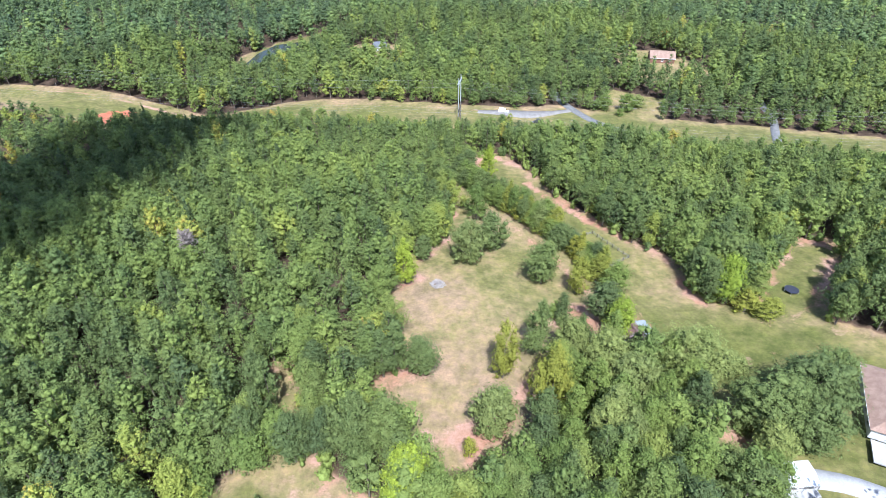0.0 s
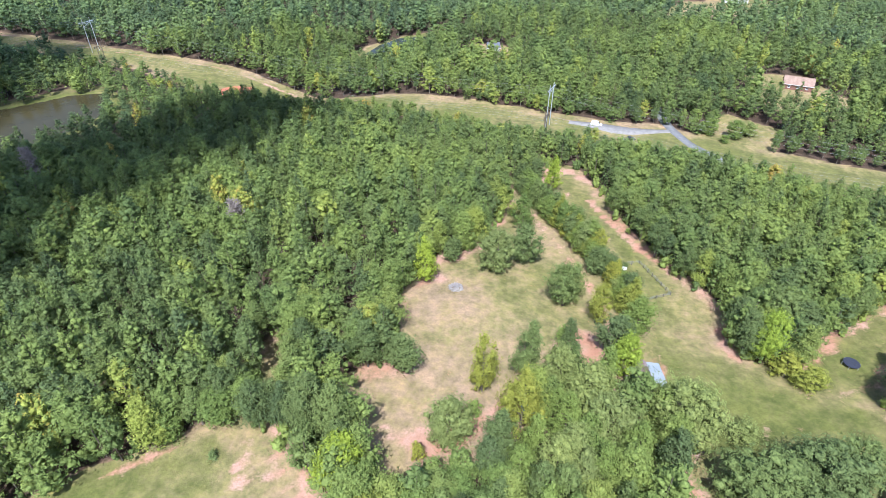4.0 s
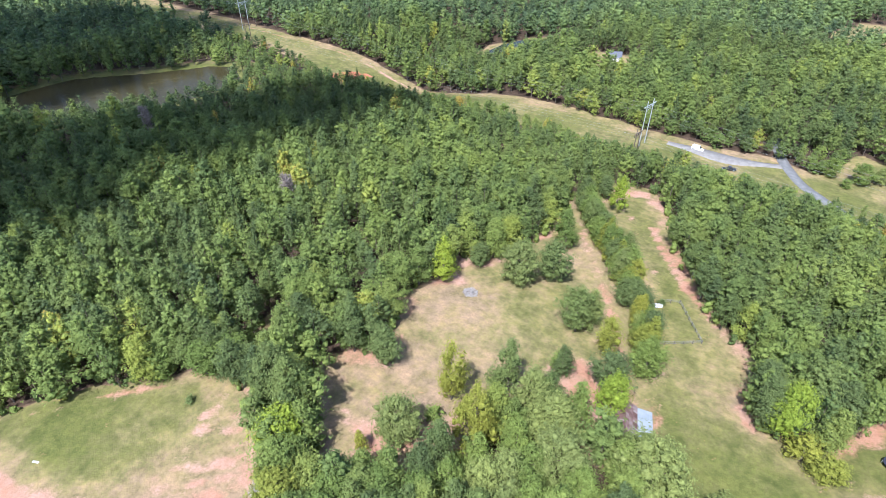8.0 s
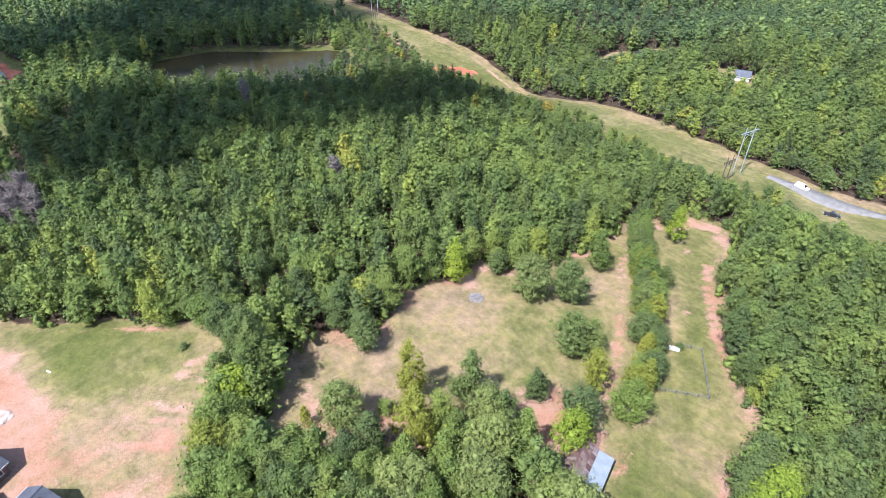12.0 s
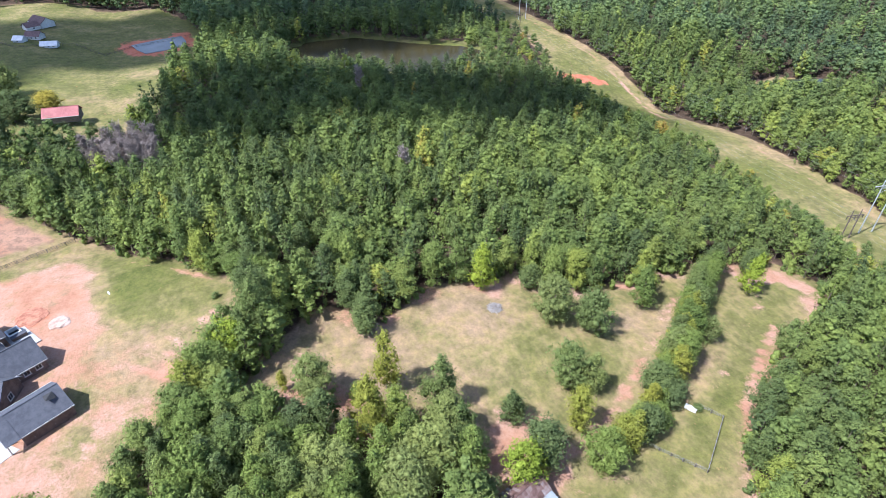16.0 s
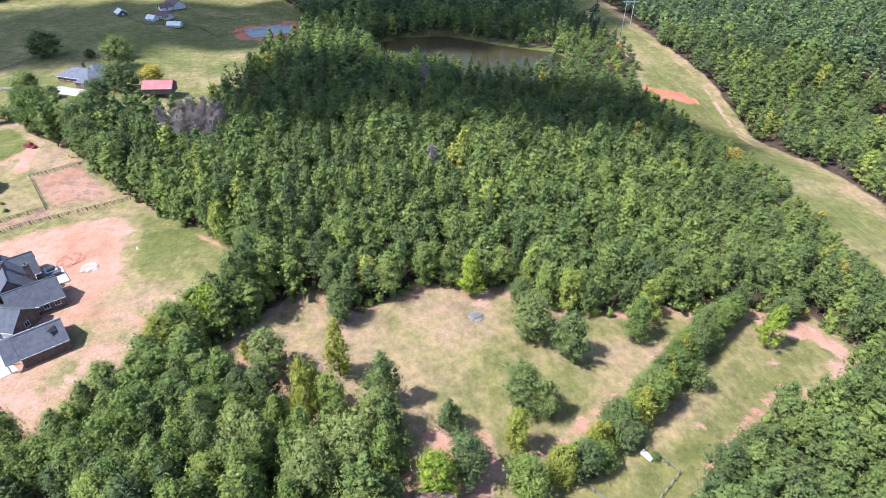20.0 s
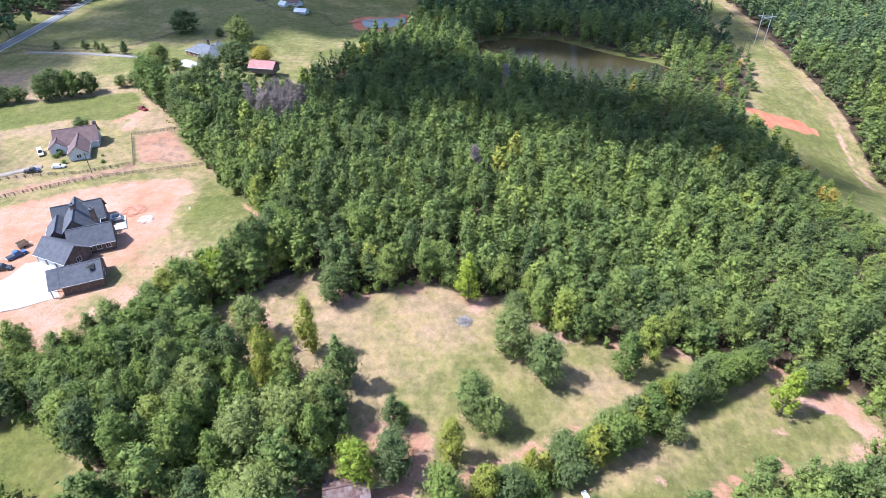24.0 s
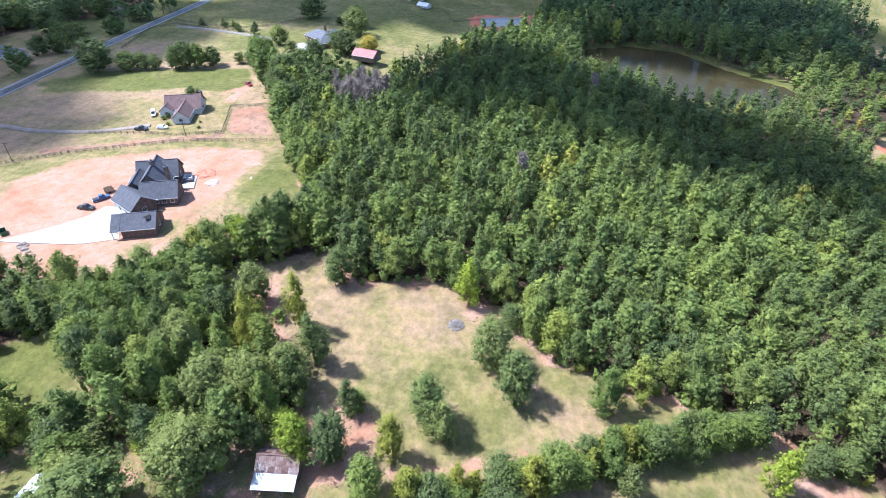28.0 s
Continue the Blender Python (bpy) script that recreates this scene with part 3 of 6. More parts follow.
def tree(shape, leaf, x, y, height, width, label, group="", name=""):
    """One tree with a trunk and a crown of its own, standing on the ground."""
    rng = np.random.RandomState(int(abs(x) * 131 + abs(y) * 17) % 100000)
    big = width > 8.4 and shape != "dead"
    key = (shape, leaf, rng.randint(3), big)
    own = 10.5 if big else 7.0
    if key not in TREE_BANK:
        r2 = np.random.RandomState(len(TREE_BANK) + 50)
        cards = round({"bush": 1600, "oak": 3600}.get(shape, 3000) * (1.6 if big else 1))
        if shape == "dead":
            v, q = dead_crown(r2, 14, 7, 90)
            cm, soft, mat = (v, halves(q)), 0, M_DEADWOOD
            tm, bm = trunk_mesh(r2, "pine", 14, 7, 3), M_DEADWOOD
        else:
            v, f, soft = crown_mesh(r2, shape, 14, own, cards, 0.37, lobes=round(SHAPES[shape][2] * (2.7 if big else 1.5)), core=0.5)
            cm, mat = (v, f), M_LEAF[leaf]
            tm, bm = trunk_mesh(r2, shape, 14, own, 7), M_BARK
        trunk, top = quad_mesh("trunk", *tm), quad_mesh("crown", *cm)
        trunk.materials.append(bm)
        top.materials.append(mat)
        top.materials.append(M_SPRAY[leaf])
        top.polygons.foreach_set("material_index", (np.arange(len(cm[1])) >= soft).astype(np.int32) * (shape != "dead"))
        TREE_BANK[key] = trunk, top
    kind = name or {"pine": "pine_tree", "oak": "oak_tree", "gum": "sweetgum_tree", "column": "poplar_tree", "bush": "bush", "dead": "dead_tree"}[shape]
    root = new(kind)
    root.matrix_world = pose(x, y, float(lift(x, y)) - 0.1, 0, 0, rng.uniform(0, 360)) @ Matrix.Diagonal((width / own, width / own, height / 14, 1))
    for nm, me in zip(("trunk", "crown"), TREE_BANK[key]):
        new(nm, me).parent = root
    return tagged(root, label, "bush" if shape == "bush" else "tree", group)

# trees that stand free on the clearing: shape, leaf, x, y, height, width
FREE_TREES = [
    ("gum", "lime", -10.8, 127.4, 15.5, 7.0), ("gum", "green", -14.2, 134.4, 12.0, 5.7), ("oak", "dark", -5.8, 140.5, 8.4, 6.1), ("oak", "olive", 8.2, 138.9, 14.5, 10.0), ("oak", "dark", 14.8, 146.3, 13.6, 9.2),
    ("gum", "green", 11.6, 165.9, 14.5, 8.0), ("oak", "dark", 28.6, 129.6, 14.5, 8.2), ("gum", "olive", 30.8, 134.2, 12.6, 7.0), ("column", "yellow", 37.8, 125.6, 14.0, 5.8),
]
FREE_TREES_SOUTH = [
    ("oak", "dark", 42.6, 113.4, 13.5, 8.2), ("oak", "lime", 45.6, 107.6, 13.8, 7.0), ("column", "yellow", 13.8, 90.2, 18.0, 6.0), ("gum", "dark", 23.2, 99.4, 17.0, 7.8), ("bush", "green", 13.2, 83.6, 3.6, 4.0),
    ("oak", "olive", 9.8, 74.4, 13.0, 9.0), ("column", "yellow", 5.1, 68.7, 6.4, 2.6), ("gum", "yellow", 23.8, 83.0, 19.0, 9.0), ("oak", "dark", -5.1, 91.1, 11.6, 7.4), ("gum", "pine", 31.4, 112.2, 10.4, 5.2),
    ("oak", "olive", 30.5, 96.8, 14.0, 9.0), ("oak", "olive", 40.1, 84.2, 16.0, 11.5), ("oak", "olive", 37.3, 91.6, 16.0, 11.5), ("oak", "green", 63.0, 64.6, 9.0, 8.6), ("oak", "olive", 56.4, 67.8, 7.5, 7.0), ("bush", "lime", 54.5, 76.2, 4.0, 4.5), ("oak", "dark", 60.0, 61.0, 10.0, 8.0), ("oak", "olive", 66.5, 70.8, 10.0, 8.8), ("bush", "green", 30.0, 114.0, 6.0, 5.0),
]
STRIP_TREES = [
    ("gum", "lime", 18.2, 201.7, 14.8, 7.2), ("oak", "dark", 10.5, 209.5, 9.0, 6.4), ("oak", "dark", 8.0, 215.0, 9.0, 6.0), ("oak", "green", 48.4, 124.2, 12.0, 7.6), ("oak", "lime", 78.7, 123.4, 15.5, 8.6), ("bush", "yellow", 83.0, 117.8, 7.5, 8.0), ("bush", "yellow", 87.5, 114.6, 7.0, 7.6),
    ("oak", "dark", 74.4, 123.6, 13.8, 8.2), ("bush", "olive", 69.6, 95.0, 4.6, 6.4), ("oak", "olive", 57.5, 91.2, 16.5, 14.4), ("gum", "olive", 46.0, 97.6, 10.5, 6.4), ("gum", "olive", 29.6, 172.6, 9.0, 5.4), ("gum", "yellow", 27.4, 171.4, 8.0, 4.6),
    ("oak", "dark", 81.0, 83.0, 14.5, 14.5), ("oak", "dark", 70.0, 77.5, 14.5, 15.5), ("oak", "dark", 77.0, 73.5, 13.0, 11.5), ("oak", "dark", 90.0, 90.0, 11.0, 9.0), ("bush", "olive", 64.5, 78.5, 2.5, 4.5), ("oak", "dark", 84.0, 133.5, 15.0, 10.0), ("oak", "dark", 73.5, 130.5, 13.0, 8.0), ("oak", "dark", 88.5, 131.5, 13.0, 8.0),
]
LOT_TREES = [
    ("pine", "dark", -16.3, 68.4, 19.0, 11.0), ("pine", "dark", -10.5, 67.0, 20.0, 10.0), ("oak", "lime", -6.7, 60.5, 14.5, 8.8), ("oak", "yellow", 2.0, 50.6, 13.5, 8.3), ("oak", "green", -1.0, 55.5, 13.0, 8.0),
    ("oak", "green", -38.2, 66.5, 10.0, 7.5), ("oak", "green", -33.0, 70.5, 11.0, 7.5), ("oak", "green", -46.3, 60.5, 8.8, 7.6), ("oak", "dark", -28.0, 70.5, 11.0, 7.0), ("bush", "dark", -34.7, 58.9, 1.6, 2.4), ("oak", "dark", -22.0, 71.0, 12.0, 8.0),
]
FIELD_TREES = [
    ("oak", "dark", -257.9, -60.8, 14.0, 16.0), ("oak", "olive", -229.9, -13.4, 16.5, 14.8), ("oak", "dark", -194.0, -6.0, 13.5, 16.0), ("oak", "gold", -206.0, 6.6, 9.1, 11.0), ("oak", "dark", -121.9, -113.5, 17.0, 20.0),
    ("oak", "dark", -129.0, -100.0, 10.0, 12.0), ("oak", "dark", -133.0, -93.0, 9.0, 9.0), ("oak", "dark", -135.7, -86.7, 8.1, 7.3), ("oak", "dark", -139.0, -77.0, 12.3, 9.6), ("oak", "dark", -141.8, -72.0, 14.3, 11.6),
    ("oak", "green", -144.6, -66.6, 12.6, 9.3), ("oak", "dark", -149.6, -60.9, 10.6, 9.8), ("oak", "olive", -158.4, -50.1, 6.2, 6.2), ("oak", "olive", -160.5, -44.0, 7.1, 7.0),
]
FIELD_TREES_WEST = [
    ("oak", "green", -144.7, -24.8, 19.0, 13.5), ("oak", "dark", -131.0, -3.0, 18.5, 15.0), ("oak", "dark", -119.0, -1.0, 16.0, 13.0), ("oak", "dark", -108.0, 11.0, 15.0, 12.0), ("oak", "dark", -95.0, 24.0, 12.0, 9.0), ("oak", "green", -155.0, -27.0, 16.0, 10.0), ("oak", "olive", -186.0, -35.0, 6.5, 7.0), ("oak", "dark", -168.0, -7.0, 15.0, 11.0), ("oak", "dark", -157.0, -9.0, 13.0, 9.0), ("oak", "dark", -247.0, -22.0, 14.0, 12.0), ("oak", "green", -150.5, -31.0, 18.5, 13.0), ("oak", "olive", -196.0, -48.0, 11.0, 12.0), ("oak", "dark", -250.0, -36.0, 5.0, 6.0),
    ("gum", "dark", -217, -121, 5.0, 4.6), ("gum", "dark", -219, -105, 5.4, 5.0), ("gum", "dark", -212, -89, 6.0, 4.6), ("gum", "dark", -218, -97, 5.2, 4.2), ("gum", "dark", -211, -77, 5.6, 4.4), ("gum", "dark", -219, -81, 5.8, 4.4),
    ("oak", "dark", -171.0, -199.0, 15.0, 16.0), ("oak", "dark", -171.0, -228.0, 16.0, 18.0), ("oak", "dark", -195.0, -214.0, 15.0, 16.0), ("oak", "dark", -183.0, -161.0, 11.0, 11.0), ("oak", "olive", -156.0, -164.0, 13.0, 15.0), ("oak", "dark", -212.0, -199.0, 13.0, 14.0), ("oak", "dark", -134.0, -166.0, 11.0, 10.0), ("oak", "dark", -115.0, -157.0, 8.0, 8.0), ("oak", "dark", -140.0, -160.0, 11.0, 9.0), ("oak", "dark", -84.0, -165.0, 14.0, 14.0), ("oak", "olive", -104.0, -178.0, 13.0, 15.0), ("oak", "dark", -215.0, -173.0, 10.0, 13.0), ("bush", "dark", -108.0, 5.0, 6.0, 6.5), ("bush", "green", -83.6, -34.4, 2.2, 3.0), ("bush", "green", -81.5, -35.4, 1.6, 2.4), ("bush", "green", -77.0, -29.0, 1.6, 2.4), ("bush", "green", -79.0, -15.0, 1.3, 2.2), ("bush", "dark", -84.0, -18.0, 1.1, 1.6), ("oak", "dark", -104.5, -38.0, 7.0, 6.0),
]
TELL = {"gold": "golden-yellow", "lime": "bright lime-green", "yellow": "yellowing", "olive": "grey-green", "green": "green", "dark": "dark-green", "pine": "blue-green", "broad": "green"}
KINDS = {"gum": "pointed sweetgum", "oak": "round-crowned oak", "column": "narrow poplar", "bush": "low bush", "pine": "tall pine"}
for trees, where in ((FREE_TREES, "standing free in the dry clearing"), (FREE_TREES_SOUTH, "standing free in the clearing's sandy south"), (STRIP_TREES, "beside the mown grass strip"),
                     (LOT_TREES, "along the building lot's edge"), (FIELD_TREES, "in the wide pasture"), (FIELD_TREES_WEST, "by the pasture's far fences")):
    for shape, leaf, x, y, h, w in trees:
        tree(shape, leaf, x, y, h, w, f"{TELL[leaf]} {KINDS[shape]} {where}", "trees " + where)
GLADE_TREES = [("oak", "green", 95.0, 283.0, 9.0, 8.0), ("oak", "olive", 102.0, 288.0, 7.0, 7.0), ("bush", "green", 90.0, 276.0, 4.0, 5.0), ("oak", "green", 84.0, 284.0, 8.0, 7.0)]
for shape, leaf, x, y, h, w in GLADE_TREES:
    tree(shape, leaf, x, y, h, w, f"{TELL[leaf]} {KINDS[shape]} in the grassy glade beside the lane", "trees in the glade")
DEAD_STAND = [(-116, 30), (-124, 24), (-134, 30), (-140, 42), (-134, 52), (-122, 54), (-113, 44)]
dead_rng = np.random.RandomState(12)
for i in range(17):
    a, d = i * 2.4, 13 * math.sqrt((i + 0.5) / 17)
    tree("dead", "dark", -127 + d * math.cos(a), 39 + d * math.sin(a), dead_rng.uniform(14, 18), dead_rng.uniform(7, 9.5), "bare grey dead tree among the green woods", "dead trees")
for x, y in ((-161.0, 141.0), (-70.0, 128.0)):
    tree("dead", "dark", x, y, 18.0, 9.0, "bare grey dead tree rising from the green canopy", "dead trees")

# the hedgerow between the clearing and the strip
HEDGE = [(5, 200), (13, 187), (22.5, 172), (29.5, 164), (37, 152.5), (43.5, 140.5), (46.5, 131)]
HEDGE_MIX = ((("gum", "dark"), ("oak", "dark"), ("oak", "green")), (("gum", "yellow"), ("oak", "yellow"), ("oak", "dark"), ("oak", "green")), (("oak", "olive"), ("oak", "green"), ("gum", "green"), ("oak", "dark"), ("gum", "yellow")))
rng = np.random.RandomState(4)
for k, ((ax, ay), (bx, by)) in enumerate(zip(HEDGE, HEDGE[1:])):
    long = math.hypot(bx - ax, by - ay)
    n = max(1, round(long / 3.0))
    mix = HEDGE_MIX[0 if k < 2 else 1 if k < 3 else 2]
    for i in range(n):
        for side in (-1, 1):
            u = (i + rng.uniform(0.25, 0.75)) / n
            off = side * rng.uniform(0.5, 1.5)
            shape, leaf = mix[rng.randint(len(mix))]
            tall = rng.uniform(7.5, 12.0) if k < 2 else rng.uniform(5.5, 13.0)
            if k > 2 and rng.rand() < 0.14:
                continue
            tree(shape, leaf, ax + (bx - ax) * u + (by - ay) / long * off, ay + (by - ay) * u - (bx - ax) / long * off, tall, rng.uniform(4.0, 6.4) if k < 3 else rng.uniform(4.4, 8.0), "tree in the dense green hedgerow between two meadows", "hedgerow trees", "hedgerow_tree")

# the grove between the clearing, the lot and the barn
GROVE = [(1, 57), (9, 58), (20, 69), (27, 81), (33, 94), (40, 100), (46, 93), (51, 87), (48, 78), (47, 68), (51, 60.5), (42.5, 47), (34, 37), (26, 30), (20, 30), (16.5, 36), (11, 42), (6, 47)]
OPEN.append(GROVE)
OPEN.append(DEAD_STAND)


def spread(poly, gap, seed, inset=0.0):
    """Uneven spots inside a polygon, about gap metres apart."""
    r = np.random.RandomState(seed)
    xs, ys = zip(*poly)
    x, y = np.meshgrid(np.arange(min(xs), max(xs), gap), np.arange(min(ys), max(ys), gap))
    x = x + (np.arange(x.shape[0])[:, None] % 2) * gap * 0.5 + r.uniform(-0.36, 0.36, x.shape) * gap
    y = y + r.uniform(-0.36, 0.36, y.shape) * gap
    x, y = x.ravel(), y.ravel()
    keep = depth_in(poly, x, y) > inset
    return x[keep], y[keep]


gx, gy = spread(GROVE, 5.1, 9, 0.5)
for x, y in zip(gx, gy):
    pick = rng.rand()
    light = 26 < x < 40 and y > 66
    shape, leaf, w = ("oak", "olive" if light else "green", 7.8) if pick < 0.3 else ("oak", "pine", 7.2) if pick < 0.52 and not light else ("pine", "pine", 6.8) if pick < 0.72 and not light else ("gum", "green", 7.6) if pick < 0.9 else ("oak", "broad", 8.5)
    if math.hypot(x - 57.5, y - 91) > 8 and math.hypot(x - 30.5, y - 96.8) > 4 and math.hypot(x - 39, y - 88) > 7.5:
        tree(shape, leaf, x, y, rng.uniform(14.5, 18.5) * (0.68 + 0.32 * float(smooth(float(depth_in(GROVE, x, y)) / 14 + (x - 30) / 30 + 0.2))), w * rng.uniform(0.85, 1.15), "tall leafy tree of the dense grove beside the clearing", "trees of the grove", "grove_tree")

# ---- woods ----
DOMAIN = [(70, 50), (40, -10), (-60, -190), (-200, -360), (-420, -420), (-760, -300), (-860, 120), (-820, 420), (-620, 820), (0, 900), (700, 860), (560, 480), (330, 250), (150, 100), (120, 60)]

SOUTH_EAST = [(72, 50), (120, 60), (150, 100), (330, 250), (420, 180), (320, -140), (110, -260), (-60, -192), (42, -10)]


def scatter_woods():
    x1, y1 = spread(DOMAIN, 5.2, 21)
    o = openness(x1, y1)
    d = np.hypot(x1 - 20, y1 - 130)
    k = (o < -0.4) & (d < 190)
    x2, y2 = spread(DOMAIN, 7.0, 22)
    o2, d2 = openness(x2, y2), np.hypot(x2 - 20, y2 - 130)
    k2 = (o2 < -0.8) & (d2 >= 190) & (d2 < 340)
    x3, y3 = spread(DOMAIN, 8.2, 23)
    o3, d3 = openness(x3, y3), np.hypot(x3 - 20, y3 - 130)
    k3 = (o3 < -1.0) & (d3 >= 340) & (d3 < 500)
    x4, y4 = spread(DOMAIN, 9.8, 24)
    o4, d4 = openness(x4, y4), np.hypot(x4 - 20, y4 - 130)
    k4 = (o4 < -1.0) & (d4 >= 500) & (d4 < 760)
    x5, y5 = spread(SOUTH_EAST, 8.0, 25)
    o5 = openness(x5, y5)
    k5 = o5 < -2.0
    x3, y3, o3 = np.append(x3[k3], x5[k5]), np.append(y3[k3], y5[k5]), np.append(o3[k3], o5[k5])
    k3 = np.ones(len(x3), bool)
    return [(x1[k], y1[k], o[k]), (x2[k2], y2[k2], o2[k2]), (x3[k3], y3[k3], o3[k3]), (x4[k4], y4[k4], o4[k4])]


def pine_share(x, y):
    """Pines stand in the young middle wood and beyond the corridor, broad leaves round the pond and the lot."""
    s = 0.55 + 0.9 * (roll_noise(x, y, 45, 31) - 0.5)
    s = s - 0.35 * smooth((-x - 60) / 60) * smooth((200 - y) / 60) + 0.1 * (y > 300)
    return np.clip(s, 0.06, 0.9)


def make_woods():
    r = np.random.RandomState(77)
    count = 0
    for band, ((x, y, o), cards, size, wide, tall, lobes) in enumerate(zip(scatter_woods(), (500, 260, 110, 58), (0.54, 0.74, 1.0, 1.4), (6.9, 8.4, 9.6, 11.6), (14.0, 15.5, 16.0, 16.5), (30, 20, 12, 8))):
        pine = r.rand(len(x)) < pine_share(x, y)
        edge = (o > -7) & (band == 0)
        single = edge & (np.hypot(x - 20, y - 110) < 95) & (r.rand(len(x)) < 0.62)
        for px, py, isp in zip(x[single], y[single], pine[single]):
            shape, leaf = ("pine", "pine") if isp else (("gum", "broad") if r.rand() < 0.5 else ("oak", "broad"))
            tree(shape, leaf, px, py, tall * r.uniform(0.8, 1.12), wide * r.uniform(0.85, 1.15), "leafy tree at the edge of the mixed woods", "trees at the edge of the woods", "woodland_tree")
        for isp, name, shapes, mat, label in ((True, "pine_woods", ("pine", "pine", "gum"), M_WOOD_PINE, "dense dark-green pine woods"), (False, "broadleaf_woods", ("oak", "gum", "oak", "column"), M_WOOD_BROAD, "dense mixed broadleaf woods with a few yellowing crowns")):
            V, Q, T, I, n = [], [], [], [], 0
            sel = (pine == isp) & ~single
            which = r.randint(0, 8, sel.sum())
            ex, ey = x[sel], y[sel]
            for proto in range(8):
                shape = shapes[proto % len(shapes)]
                pr = np.random.RandomState(300 + proto + 20 * band + (100 if isp else 0))
                lv, lq, soft = crown_mesh(pr, shape, 14, 7, cards, size * 14 / tall, 0.9, lobes, 0, 0.55)
                tv, tq = tube([(0, 0, -0.5), (0.1, 0, 7), (0, 0.1, 12.5)], (0.2, 0.15, 0.04), 4)
                pv, pq = join([(lv, lq), (tv, halves(tq))])
                mi = np.concatenate([2 * (np.arange(len(lq)) >= soft), np.ones(2 * len(tq))])
                px, py = ex[which == proto], ey[which == proto]
                m = len(px)
                if not m:
                    continue
                a = r.uniform(0, 6.283, m)
                young = 0.84 + 0.3 * roll_noise(px, py, 38, 41)
                young *= 1 - 0.42 * smooth((34 + depth_in(CORRIDOR, px, py)) / 26) * (py < 300) - 0.36 * smooth((50 + depth_in(POND, px, py)) / 30) * (px > -262) * (py > 120)
                h = tall / 14 * r.uniform(0.72, 1.25, m) * young
                w = wide / 7 * r.uniform(0.68, 1.3, m) * (0.96 if isp else 1.08) * np.sqrt(young)
                rx = (pv[None, :, 0] * np.cos(a)[:, None] - pv[None, :, 1] * np.sin(a)[:, None]) * w[:, None] + px[:, None]
                ry = (pv[None, :, 0] * np.sin(a)[:, None] + pv[None, :, 1] * np.cos(a)[:, None]) * w[:, None] + py[:, None]
                rz = pv[None, :, 2] * h[:, None] + lift(px, py)[:, None]
                V.append(np.stack([rx, ry, rz], -1).reshape(-1, 3))
                Q.append((pq[None] + (np.arange(m) * len(pv))[:, None, None]).reshape(-1, 3) + n)
                n += m * len(pv)
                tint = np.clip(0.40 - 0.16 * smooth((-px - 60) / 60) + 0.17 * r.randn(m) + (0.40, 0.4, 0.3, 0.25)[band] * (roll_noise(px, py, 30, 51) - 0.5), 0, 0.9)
                tint = np.where(r.rand(m) < 0.055, r.uniform(0.80, 0.94, m), tint)
                rare = r.rand(m)
                warm = 0.006 + 0.13 * (depth_in(CORRIDOR, px, py) > -20) * (py < 290) * (px < 40)
                tint = np.where(rare < warm, r.uniform(0.88, 0.985, m), tint)
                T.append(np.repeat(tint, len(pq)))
                I.append(np.tile(mi, m))
            me = quad_mesh(name, np.concatenate(V), np.concatenate(Q))
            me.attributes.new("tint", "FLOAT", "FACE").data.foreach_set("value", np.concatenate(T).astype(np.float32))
            # bands 2 and 3 take the leaves with haze in their colour
            me.materials.append(mat if band < 2 else M_HAZED_PINE if isp else M_HAZED_BROAD)
            me.materials.append(M_BARK)
            me.materials.append((M_WOOD_NEEDLES if isp else M_WOOD_LEAVES) if band < 2 else M_HAZED_NEEDLES if isp else M_HAZED_LEAVES)
            me.polygons.foreach_set("material_index", np.concatenate(I).astype(np.int32))
            count += len(me.polygons)
            tagged(new(name, me), label + (", nearest the clearing", " round the pond and the corridor", " beyond the power corridor", " rolling to the horizon")[band], "woods", kind="stuff")
    return count


make_woods()


